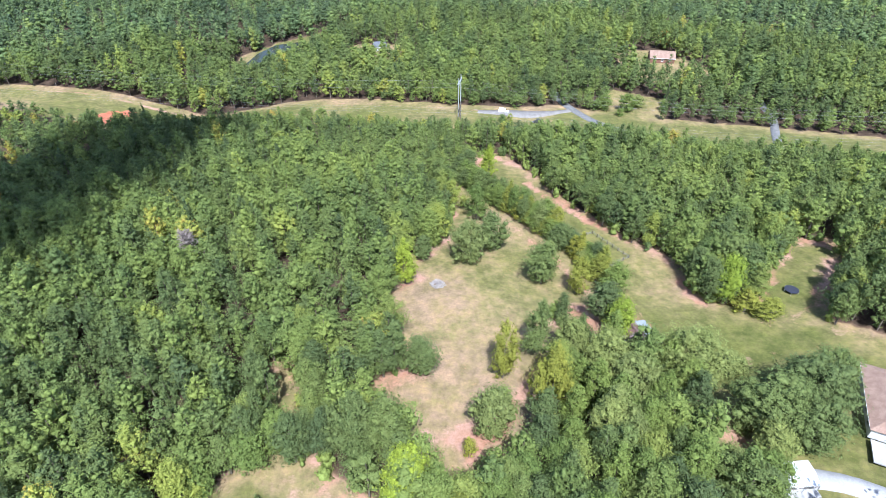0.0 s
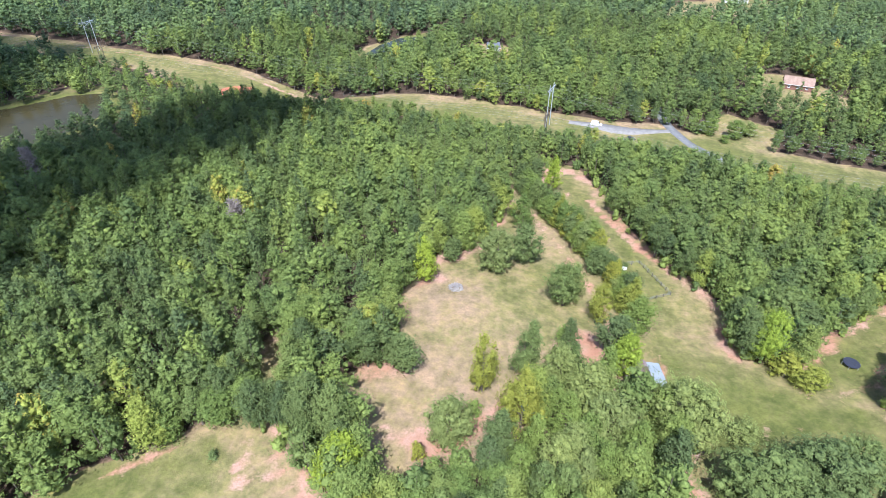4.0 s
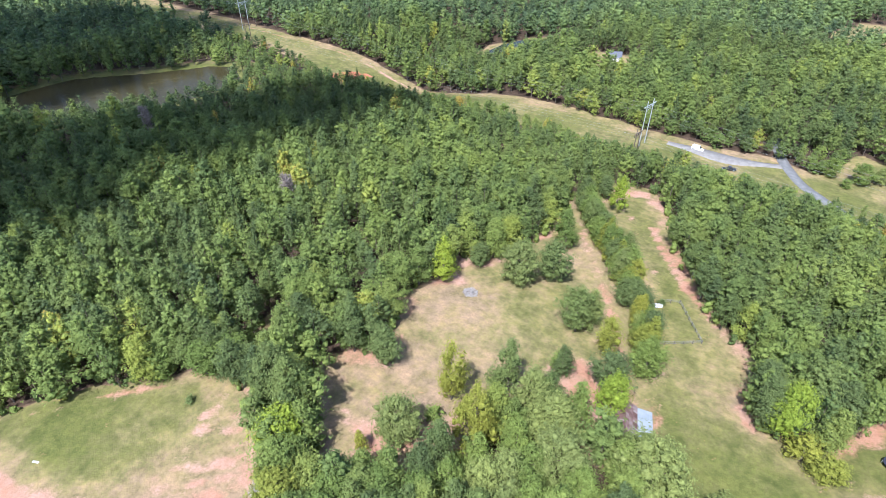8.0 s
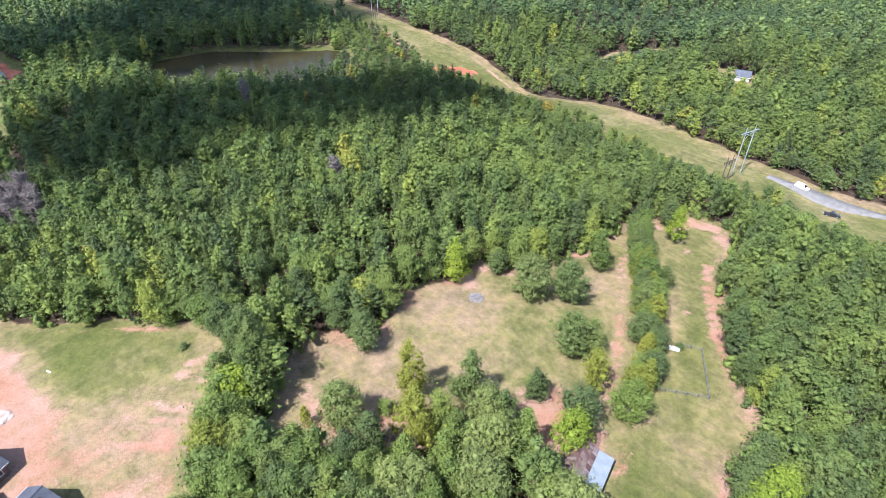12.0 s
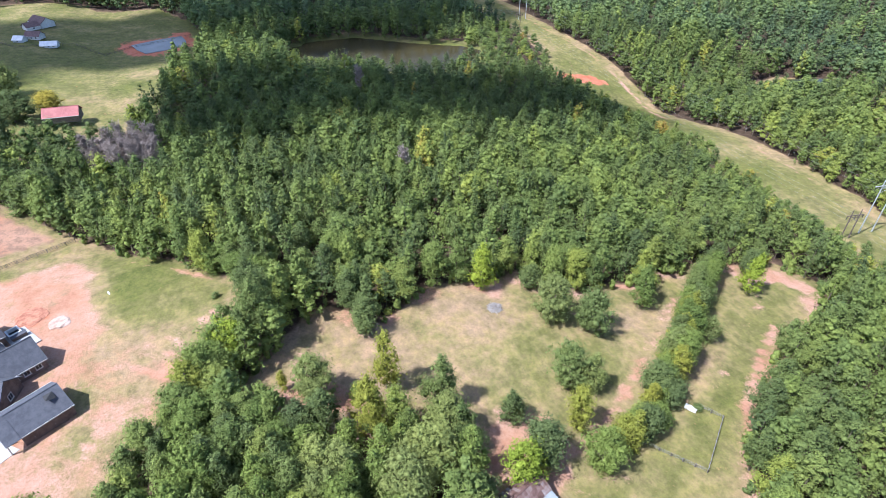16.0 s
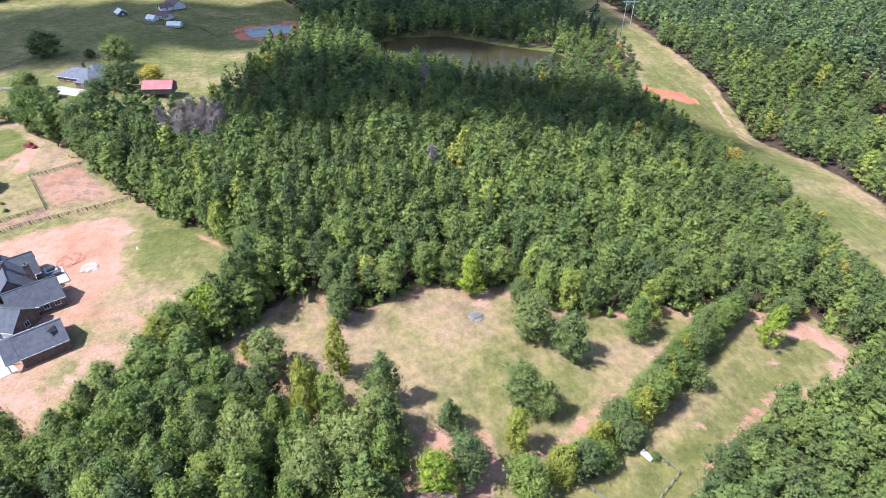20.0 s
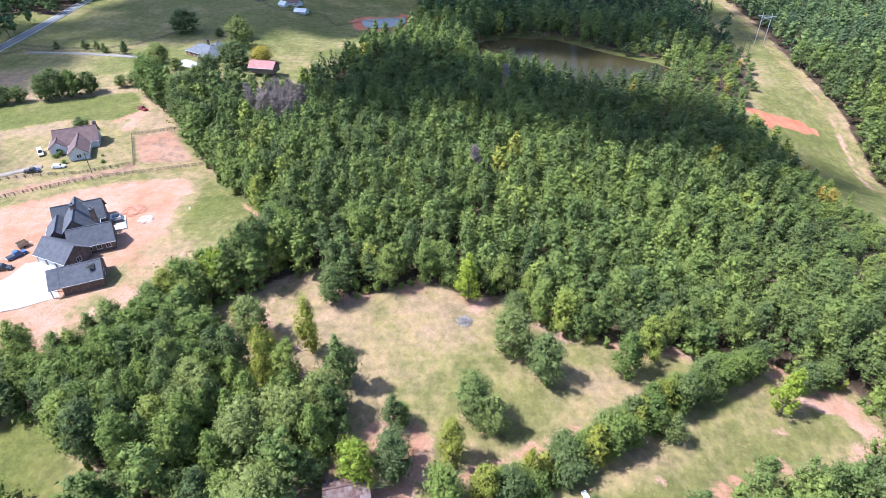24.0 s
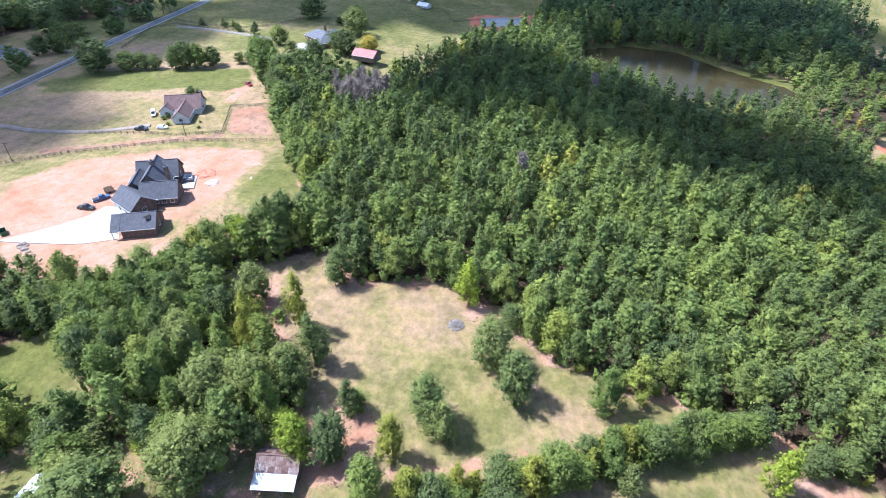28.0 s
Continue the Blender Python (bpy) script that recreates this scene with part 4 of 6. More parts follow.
def make_shrubs():
    """Low growth that hides the feet of the woods along every edge near the clearing."""
    r = np.random.RandomState(5)
    x, y = spread(DOMAIN, 2.9, 61)
    d = np.hypot(x - 5, y - 110)
    x, y, d = x[d < 175], y[d < 175], d[d < 175]
    o = openness(x, y)
    keep = (o > -4.5) & (o < 0.3) & (r.rand(len(x)) < 0.55) & ((x > -30) | (y > 24)) & (np.hypot(x - 28, y - 40) > 9)
    x, y = x[keep], y[keep]
    V, F, T, I, n = [], [], [], [], 0
    for proto in range(5):
        v, f, soft = crown_mesh(np.random.RandomState(900 + proto), "bush", 2.6, 2.8, 90, 0.36, lobes=6)
        px, py = x[proto::5], y[proto::5]
        m = len(px)
        a, k, h = r.uniform(0, 6.283, m)[:, None], r.uniform(0.6, 1.4, m)[:, None], r.uniform(0.5, 1.7, m)[:, None]
        V.append(np.stack([(v[None, :, 0] * np.cos(a) - v[None, :, 1] * np.sin(a)) * k + px[:, None], (v[None, :, 0] * np.sin(a) + v[None, :, 1] * np.cos(a)) * k + py[:, None], v[None, :, 2] * h + lift(px, py)[:, None]], -1).reshape(-1, 3))
        F.append((f[None] + (np.arange(m) * len(v))[:, None, None]).reshape(-1, 3) + n)
        n += m * len(v)
        I.append(np.tile(np.arange(len(f)) >= soft, m))
        T.append(np.repeat(np.clip(0.5 + 0.25 * r.randn(m), 0, 0.93), len(f)))
    me = quad_mesh("undergrowth", np.concatenate(V), np.concatenate(F))
    me.attributes.new("tint", "FLOAT", "FACE").data.foreach_set("value", np.concatenate(T).astype(np.float32))
    me.materials.append(M_WOOD_BROAD)
    me.materials.append(M_WOOD_LEAVES)
    me.polygons.foreach_set("material_index", np.concatenate(I).astype(np.int32))
    return tagged(new("undergrowth", me), "low green bushes along the edge of the woods", "bushes", kind="stuff")


make_shrubs()


# ---- clouds, high above, that shade parts of the woods and fields ----
M_CLOUD = surface("cloud", (0.75, 0.75, 0.77), (0.86, 0.86, 0.87), 0.02, 1.0, 0.0, 0.0)


def cloud(x, y, rx, ry, turn, seed, height=1500.0):
    """A cumulus with a ragged rim, whose shade falls round (x, y)."""
    bm = bmesh.new()
    r = random.Random(seed)
    for i in range(115):
        a, u = r.uniform(0, 6.283), math.sqrt(r.random()) * 1.12
        s = r.uniform(0.22, 0.42) * min(rx, ry) * (1.3 - 0.9 * u)
        px, py = rx * u * math.cos(a), ry * u * math.sin(a)
        got = bmesh.ops.create_icosphere(bm, subdivisions=2, radius=s * 1.2)["verts"]
        for v in got:
            v.co.z = max(v.co.z, -0.2 * s) * 0.6
            v.co += Vector((px, py, 0)) + 0.25 * s * noise.noise_vector(v.co / s + Vector((i, 0, 0)))
    me = bpy.data.meshes.new("cloud")
    bm.to_mesh(me)
    bm.free()
    me.materials.append(M_CLOUD)
    ob = new("cloud", me)
    at = Vector((x, y, 0)) + SUN_TO * (height / SUN_TO.z)
    ob.matrix_world = pose(*at, 0, 0, turn)
    return tagged(ob, "white cumulus cloud drifting over the woods", "cloud", kind="structure")


cloud(-145, 172, 42, 106, -17, 1)
cloud(-166, 96, 45, 40, 0, 6)
cloud(-335, 205, 72, 125, 12, 2)
cloud(-62, -92, 30, 40, -20, 7)
cloud(-125, -172, 150, 66, -10, 3)
cloud(-315, -70, 72, 72, 20, 4)
cloud(-342, 38, 62, 64, 0, 5)

# ---- water ----
def water_material(name, colour, rough):
    m, nt, b = material(name)
    n = noise_at(nt, 0.08)
    nt.links.new(ramp(nt, n, [(0.35, colour), (0.7, tuple(c * 1.25 for c in colour))]), b.inputs["Base Color"])
    b.inputs["Roughness"].default_value, b.inputs["IOR"].default_value = rough, 1.33
    b.inputs["Specular IOR Level"].default_value = 0.09
    bump(nt, b, noise_at(nt, 1.2, 3.0), 0.05, 0.05)
    return m


def sheet(name, poly, z, mat, label, category, kind="structure", thick=0.3):
    bm = bmesh.new()
    top = [bm.verts.new((x, y, z)) for x, y in poly]
    low = [bm.verts.new((x, y, z - thick)) for x, y in poly]
    bm.faces.new(top)
    bm.faces.new(low[::-1])
    for i in range(len(poly)):
        bm.faces.new((top[i], low[i], low[(i + 1) % len(poly)], top[(i + 1) % len(poly)]))
    bmesh.ops.recalc_face_normals(bm, faces=bm.faces)
    me = bpy.data.meshes.new(name)
    bm.to_mesh(me)
    bm.free()
    me.materials.append(mat)
    return tagged(new(name, me), label, category, kind=kind)


def widened(poly, k):
    cx, cy = sum(p[0] for p in poly) / len(poly), sum(p[1] for p in poly) / len(poly)
    return [(cx + (x - cx) * k, cy + (y - cy) * k) for x, y in poly]


sheet("water", widened(POND, 1.08), WATER_LEVEL, water_material("pond water", (0.034, 0.029, 0.013), 0.2), "still brown-green pond among the woods", "pond")


# ---- building helpers ----
def part(name, bm, mat, parent, label="", m=None):
    """Links a bmesh as one mesh object under a thing or a part."""
    if m is not None:
        bmesh.ops.transform(bm, matrix=m, verts=bm.verts)
    bmesh.ops.recalc_face_normals(bm, faces=bm.faces)
    me = bpy.data.meshes.new(name)
    bm.to_mesh(me)
    bm.free()
    me.materials.append(mat)
    ob = new(name, me)
    ob.parent = parent
    if label:
        ob["label"] = label
    return ob


def base(name, x, y, turn, label, category, group="", z=None, kind=""):
    ob = new(name)
    ob.matrix_world = pose(x, y, float(lift(x, y)) if z is None else z, 0, 0, turn)
    return tagged(ob, label, category, group, kind)


def box(bm, x, y, z, sx, sy, sz, m=None, bevel=0.0):
    """A box by its middle and size."""
    got = bmesh.ops.create_cube(bm, size=1)["verts"]
    t = pose(x, y, z) @ Matrix.Diagonal((sx, sy, sz, 1))
    bmesh.ops.transform(bm, matrix=(m @ t) if m is not None else t, verts=got)
    if bevel:
        bmesh.ops.bevel(bm, geom=list({e for v in got for e in v.link_edges}), offset=bevel, segments=2, affect="EDGES", profile=0.6)
    return bm


def boxed(*dims, bevel=0.0):
    return box(bmesh.new(), *dims, bevel=bevel)


def solid(faces, thick=None):
    """A bmesh from faces given as point lists."""
    bm = bmesh.new()
    for f in faces:
        bm.faces.new([bm.verts.new(p) for p in f])
    bmesh.ops.remove_doubles(bm, verts=bm.verts, dist=0.001)
    return bm


def slab(points, thick):
    """A plate with its upper face through points."""
    up = [Vector(p) for p in points]
    n = (up[1] - up[0]).cross(up[2] - up[0]).normalized()
    if n.z < 0:
        n = -n
    low = [p - n * thick for p in up]
    faces = [up, low[::-1]] + [[up[i], low[i], low[(i + 1) % len(up)], up[(i + 1) % len(up)]] for i in range(len(up))]
    return solid(faces)


def pole_bm(points, radii, sides=8):
    v, q = tube(points, radii, sides)
    bm = bmesh.new()
    vs = [bm.verts.new(p) for p in v]
    for f in q:
        bm.faces.new([vs[i] for i in f])
    bm.faces.new(vs[-sides:])
    bm.faces.new(vs[:sides][::-1])
    return bm


# ---- materials of made things ----
M_ASPHALT = surface("worn asphalt", (0.105, 0.104, 0.103), (0.165, 0.163, 0.160), 0.5, 0.9)
M_GRAVEL = surface("gravel", (0.145, 0.134, 0.122), (0.215, 0.200, 0.186), 0.4, 0.95, 0, 0.4, 9)
M_CONCRETE = surface("fresh concrete", (0.27, 0.268, 0.262), (0.36, 0.356, 0.35), 0.25, 0.85)
M_PALECLAY = surface("clay drive", (0.17, 0.138, 0.11), (0.25, 0.21, 0.175), 0.3, 0.95)
M_SHINGLE = surface("charcoal shingles", (0.048, 0.052, 0.066), (0.076, 0.080, 0.096), 0.9, 0.9, 0, 0.4, 8)
M_SLATE = surface("blue-grey shingles", (0.072, 0.077, 0.096), (0.112, 0.120, 0.142), 0.7, 0.9, 0, 0.4, 8)
M_BROWN_ROOF = surface("brown-red shingles", (0.090, 0.055, 0.055), (0.135, 0.086, 0.082), 0.7, 0.9, 0, 0.4, 8)
M_TAN_ROOF = surface("sunlit tan shingles", (0.186, 0.118, 0.087), (0.260, 0.180, 0.136), 0.7, 0.9, 0, 0.4, 8)
M_RED_ROOF = surface("faded red sheet roof", (0.215, 0.045, 0.048), (0.290, 0.085, 0.082), 0.6, 0.6)
M_WHITE_METAL = surface("white sheet metal", (0.465, 0.488, 0.510), (0.600, 0.615, 0.630), 0.5, 0.45, 0.1, 0.1)
M_LEAN = surface("pale sheet metal", (0.20, 0.228, 0.25), (0.27, 0.295, 0.315), 0.5, 0.5, 0.1, 0.1)
M_SIDING = surface("white siding", (0.465, 0.465, 0.450), (0.585, 0.585, 0.570), 0.6, 0.8)
M_BRICK = surface("brown brick", (0.099, 0.068, 0.056), (0.167, 0.124, 0.105), 0.8, 0.9, 0, 0.4, 14)
M_REDBRICK = surface("red brick", (0.136, 0.062, 0.043), (0.211, 0.112, 0.081), 0.8, 0.9, 0, 0.4, 14)
M_WEATHERED = surface("weathered boards", (0.074, 0.062, 0.053), (0.161, 0.143, 0.124), 1.5, 0.95)
M_FENCE = surface("dark fence boards", (0.055, 0.045, 0.038), (0.13, 0.11, 0.095), 1.5, 0.95)
M_POLEWOOD = surface("creosoted pole", (0.06, 0.045, 0.035), (0.13, 0.10, 0.08), 1.5, 0.95)
M_STEEL = surface("galvanised steel", (0.40, 0.42, 0.44), (0.60, 0.62, 0.64), 1.0, 0.5, 0.6)
M_WIRE = surface("aluminium wire", (0.20, 0.21, 0.22), (0.30, 0.31, 0.32), 1.0, 0.6, 0.4, 0.0)
M_DARK = surface("dark rubber", (0.015, 0.015, 0.016), (0.035, 0.035, 0.036), 3.0, 0.8)
M_TRIM = surface("white trim", (0.510, 0.510, 0.495), (0.615, 0.615, 0.600), 1.0, 0.6)
M_GLASS = surface("window glass", (0.02, 0.024, 0.03), (0.045, 0.05, 0.06), 1.0, 0.08, 0, 0.0)


def rust_material():
    """Rusted sheets, each with its own share of bare zinc."""
    m, nt, b = material("rusted tin")
    own = nt.nodes.new("ShaderNodeObjectInfo").outputs["Random"]
    n = calc(nt, "ADD", calc(nt, "MULTIPLY", noise_at(nt, 1.4, 5.0), 0.8), calc(nt, "MULTIPLY", own, 0.42))
    nt.links.new(ramp(nt, n, [(0.36, (0.085, 0.045, 0.038)), (0.60, (0.145, 0.085, 0.074)), (0.76, (0.20, 0.150, 0.142)), (0.95, (0.29, 0.27, 0.265))]), b.inputs["Base Color"])
    b.inputs["Roughness"].default_value = 0.7
    b.inputs["Metallic"].default_value = 0.15
    bump(nt, b, noise_at(nt, 8.0), 0.2, 0.03)
    return m


M_RUST = rust_material()


def ribbon(name, line, width, mat, label, category, rise=0.07, step=3.0):
    """A road laid over the ground along a line, with a camber and its edges let into the soil."""
    pts = []
    for (ax, ay), (bx, by) in zip(line, line[1:]):
        n = max(1, int(math.hypot(bx - ax, by - ay) / step))
        pts += [(ax + (bx - ax) * i / n, ay + (by - ay) * i / n) for i in range(n)]
    pts.append(line[-1])
    for _ in range(3):
        pts = [pts[0]] + [tuple((pts[i - 1][k] + 2 * pts[i][k] + pts[i + 1][k]) / 4 for k in (0, 1)) for i in range(1, len(pts) - 1)] + [pts[-1]]
    wide = width if callable(width) else (lambda u: width)
    V, Q = [], []
    for i, (x, y) in enumerate(pts):
        ax, ay = pts[max(i - 1, 0)]
        bx, by = pts[min(i + 1, len(pts) - 1)]
        l = math.hypot(bx - ax, by - ay)
        ox, oy = (by - ay) / l, -(bx - ax) / l
        h = wide(i / (len(pts) - 1)) / 2
        for k, drop in ((-1.0, -0.35), (-0.96, 0), (0, 0.06), (0.96, 0), (1.0, -0.35)):
            px, py = x + ox * h * k, y + oy * h * k
            V.append((px, py, float(lift(px, py)) + rise + 0.18 + drop))
    for i in range(len(pts) - 1):
        for k in range(4):
            a = i * 5 + k
            Q.append((a, a + 1, a + 6, a + 5))
    me = quad_mesh(name, np.array(V), np.array(Q))
    me.materials.append(mat)
    return tagged(new(name, me), label, category, kind="structure")


COUNTY_ROAD = [(40, -105), (-20, -120), (-80, -132), (-132, -142), (-167, -148), (-199, -153), (-242, -159), (-281, -165), (-360, -178), (-460, -192)]
ribbon("road", COUNTY_ROAD, 7.6, M_ASPHALT, "grey two-lane asphalt country road along the pastures", "road")
for side in (-3.5, 3.5):
    ribbon("road_line", [(x + side * 0.16, y - side) for x, y in COUNTY_ROAD], 0.22, M_TRIM, "white painted edge line on the asphalt road", "road marking", 0.16)
ribbon("road_2", [(60, 330), (62, 305), (66, 289), (74, 269), (88, 252), (102, 238), (120, 226)], 4.6, M_ASPHALT, "narrow asphalt lane beside the gravel lot", "road")
ribbon("road_3", [(150, 232), (158, 252), (166, 270), (172, 300)], 4.0, M_ASPHALT, "short asphalt lane in the far woods", "road")
ribbon("gravel_lot", [(18, 281.5), (30, 280.5), (42, 277), (54, 279), (66, 283)], lambda u: 4.0 + 6.0 * math.sin(math.pi * min(1, u * 1.05)) ** 2, M_GRAVEL, "pale grey gravel parking place on the power corridor", "gravel")
ribbon("driveway", [(-40, -118), (-53, -98), (-53, -79), (-60, -55), (-66, -46), (-74, -36)], 3.2, M_PALECLAY, "pale gravel driveway to the brown-roofed house", "driveway")
ribbon("driveway_2", [(-209, -135), (-210, -110), (-207, -75), (-203, -52), (-197, -37)], 3.4, M_GRAVEL, "grey gravel driveway to the grey-roofed house", "driveway")
ribbon("driveway_3", [(-138, -190), (-141, -170), (-145, -150)], 3.6, M_PALECLAY, "pale driveway across the road", "driveway")
ribbon("driveway_4", [(73, 66), (79, 65.5), (85, 62.5), (92, 57)], 4.6, M_CONCRETE, "pale concrete driveway past the white carport", "driveway")
ribbon("driveway_5", [(-200, -39), (-195, -31), (-191, -23)], 8.5, M_CONCRETE, "white concrete court before the grey-roofed house", "driveway")
sheet("drive_slab", [(12, -18), (9, -6), (6, 4), (4, 9), (-1.5, 17), (-5, 13.5), (-10.5, 10.5), (-13.2, 11.6), (-16.6, 3.2), (-15, -2), (-9, -2.5), (-3, -6), (4, -11)], 0.2, M_CONCRETE, "bright white new concrete driveway on the building lot", "driveway")
sheet("terrace", [(-32.8, 13.2), (-35.2, 17.8), (-42.6, 13.4), (-40.6, 9.0)], 0.16, M_CONCRETE, "pale concrete terrace behind the new house", "terrace")
sheet("water_2", LINED_POND, float(lift(-318, 57)) + 0.35, water_material("milky water", (0.17, 0.172, 0.168), 0.25), "small milky farm pond with a red clay bank", "pond", thick=1.0)
sheet("water_3", [(-134, 386), (-126, 388), (-118, 410), (-106, 428), (-88, 434), (-86, 442), (-106, 441), (-124, 432), (-132, 410)], float(lift(-105, 430)) + 0.35, water_material("dark water", (0.03, 0.035, 0.025), 0.1), "dark far pond with a grassy dam", "pond")


# ---- fences ----
def rail_fence(line, label, gap=2.6, height=1.35, rails=3, mat=None, wire=False):
    """A fence with posts and rails between them, along a line on the ground."""
    mat = mat or M_FENCE
    x0, y0 = line[0]
    root = base("fence", x0, y0, 0, label, "fence", "fences")
    z0 = float(lift(x0, y0))
    spots = []
    for (ax, ay), (bx, by) in zip(line, line[1:]):
        n = max(1, round(math.hypot(bx - ax, by - ay) / gap))
        spots += [(ax + (bx - ax) * i / n, ay + (by - ay) * i / n) for i in range(n)]
    spots.append(line[-1])
    spots = [(x - x0, y - y0, float(lift(x, y)) - z0) for x, y in spots]
    post = boxed(0, 0, height / 2 - 0.15, 0.17, 0.17, height + 0.3, bevel=0.02)
    first = part("post", post, mat, root)
    first.matrix_local = Matrix.Translation(spots[0])
    for s in spots[1:]:
        ob = new("post", first.data)
        ob.parent = root
        ob.matrix_local = Matrix.Translation(s)
    for a, b in zip(spots, spots[1:]):
        a, b = Vector(a), Vector(b)
        d = b - a
        m = Matrix.Translation((a + b) / 2) @ d.to_track_quat("X", "Z").to_matrix().to_4x4()
        for k in range(rails):
            h = height * (0.32 + 0.62 * k / max(1, rails - 1))
            t = (0.028, 0.028) if wire else (0.05, 0.13)
            part("rail", boxed(0, 0, h, d.length + 0.04, *t), M_WIRE if wire else mat, root, m=m)
    return root


rail_fence([(-20, -70), (-42, -47), (-63, -16), (-73, 3), (-84, 22)], "dark three-rail wooden fence between the lot and the field")
rail_fence([(-59, -54), (-66, -34), (-69, -18), (-79, -3), (-103, -16), (-112, -2)], "dark wooden paddock fence round bare soil")
rail_fence([(-158, -132), (-198, -147), (-213, -140), (-212, -120), (-213, -86), (-205, -66), (-198, -56)], "dark plank fence along the pasture driveway", 3.6)
rail_fence([(-221, -146), (-217, -118), (-219, -92), (-228, -78), (-254, -66)], "dark plank fence round the upper pasture", 3.6)
rail_fence([(-82, -131), (-120, -138), (-155, -143)], "dark plank fence along the country road", 3.6)
rail_fence([(-70, -146), (-90, -148), (-104, -152), (-118, -160)], "low fence across the country road", 3.6)
rail_fence([(-348, -43), (-318, -20), (-325, -1), (-328, 10), (-307, 25), (-320, 39), (-325, 56), (-335, 77)], "low wire fence behind the far farm sheds", 4.0, 1.2, 2)
rail_fence([(45.1, 154.9), (49.7, 157.2), (58.3, 143.9), (50.1, 138.4), (47.5, 137.1)], "weathered post and wire pen on the mown strip", 2.4, 1.3, 4, M_WEATHERED, True)


# ---- power lines ----
def h_frame(x, y, turn, height, spread_m, mat, name, label):
    """Two poles with a crossarm, braces and hanging insulators."""
    root = base(name, x, y, turn, label, "power pole", "power poles")
    for s in (-1, 1):
        part("pole", pole_bm([(0, s * spread_m / 2, -0.6), (0, s * spread_m / 2, height)], (0.24, 0.15)), mat, root)
    part("crossarm", boxed(0, 0, height - 2.2, 0.26, spread_m * 2.0, 0.3, bevel=0.02), mat, root)
    part("crossarm", boxed(0, 0, height - 3.1, 0.18, spread_m * 1.0, 0.2, bevel=0.02), mat, root)
    for s in (-1, 1):
        part("brace", pole_bm([(0, s * spread_m / 2, height - 5.0), (0, -s * spread_m / 2, height - 2.4)], (0.07, 0.07), 6), mat, root)
        part("brace", pole_bm([(0, s * spread_m / 2, height - 3.6), (0, s * spread_m * 0.97, height - 2.3)], (0.06, 0.06), 6), mat, root)
    for s in (-1, 0, 1):
        part("insulator", pole_bm([(0, s * spread_m * 0.95, height - 2.35), (0, s * spread_m * 0.95, height - 3.6)], (0.13, 0.10), 8), M_GLASS, root)
    return root


def wires(a, b, ha, hb, spread_m, sag, label):
    """Three wires that hang between two frames."""
    ax, ay, bx, by = *a, *b
    l = math.hypot(bx - ax, by - ay)
    ox, oy = -(by - ay) / l, (bx - ax) / l
    root = base("power_line", ax, ay, 0, label, "power line", "power lines", float(lift(ax, ay)) + ha)
    dz = float(lift(bx, by)) + hb - float(lift(ax, ay)) - ha
    for s in (-1, 0, 1):
        k = s * spread_m * 0.95
        pts = [((bx - ax) * u + ox * k, (by - ay) * u + oy * k, dz * u - 4 * sag * u * (1 - u)) for u in np.linspace(0, 1, 15)]
        part("wire", pole_bm(pts, [0.016] * 15, 4), M_WIRE, root)


TALL = [(-640, 337), (-470, 335), (-299, 317), (8.2, 272.7), (230, 224)]
for (x, y), (bx, by) in zip(TALL, TALL[1:] + [(400, 190)]):
    h_frame(x, y, math.degrees(math.atan2(by - y, bx - x)), 21.4, 5.6, M_STEEL, "transmission_pole", "tall pale steel twin transmission pole with a crossarm")
for a, b in zip(TALL, TALL[1:]):
    wires(a, b, 17.8, 17.8, 5.6, 5.0, "three sagging wires of the power corridor")
LOW = [(-470, 322), (-279, 301), (8.0, 261.5), (200, 218)]
for (x, y), (bx, by) in zip(LOW, LOW[1:] + [(400, 176)]):
    h_frame(x, y, math.degrees(math.atan2(by - y, bx - x)), 11.8, 3.4, M_POLEWOOD, "wooden_power_pole", "short dark wooden twin power pole with a crossarm")
for a, b in zip(LOW, LOW[1:]):
    wires(a, b, 8.2, 8.2, 3.4, 3.0, "three low wires between wooden poles")
for x, y, h in ((-29, -61, 8.5), (-70, -14, 8.5)):
    root = base("utility_pole", x, y, 30, "single dark wooden utility pole by the fence", "utility pole", "utility poles")
    part("pole", pole_bm([(0, 0, -0.5), (0, 0, h)], (0.16, 0.10)), M_POLEWOOD, root)
    part("crossarm", boxed(0, 0, h - 0.7, 0.12, 2.0, 0.14, bevel=0.01), M_POLEWOOD, root)
    for s in (-0.8, 0, 0.8):
        part("insulator", pole_bm([(0, s, h - 0.63), (0, s, h - 0.4)], (0.06, 0.04), 6), M_GLASS, root)


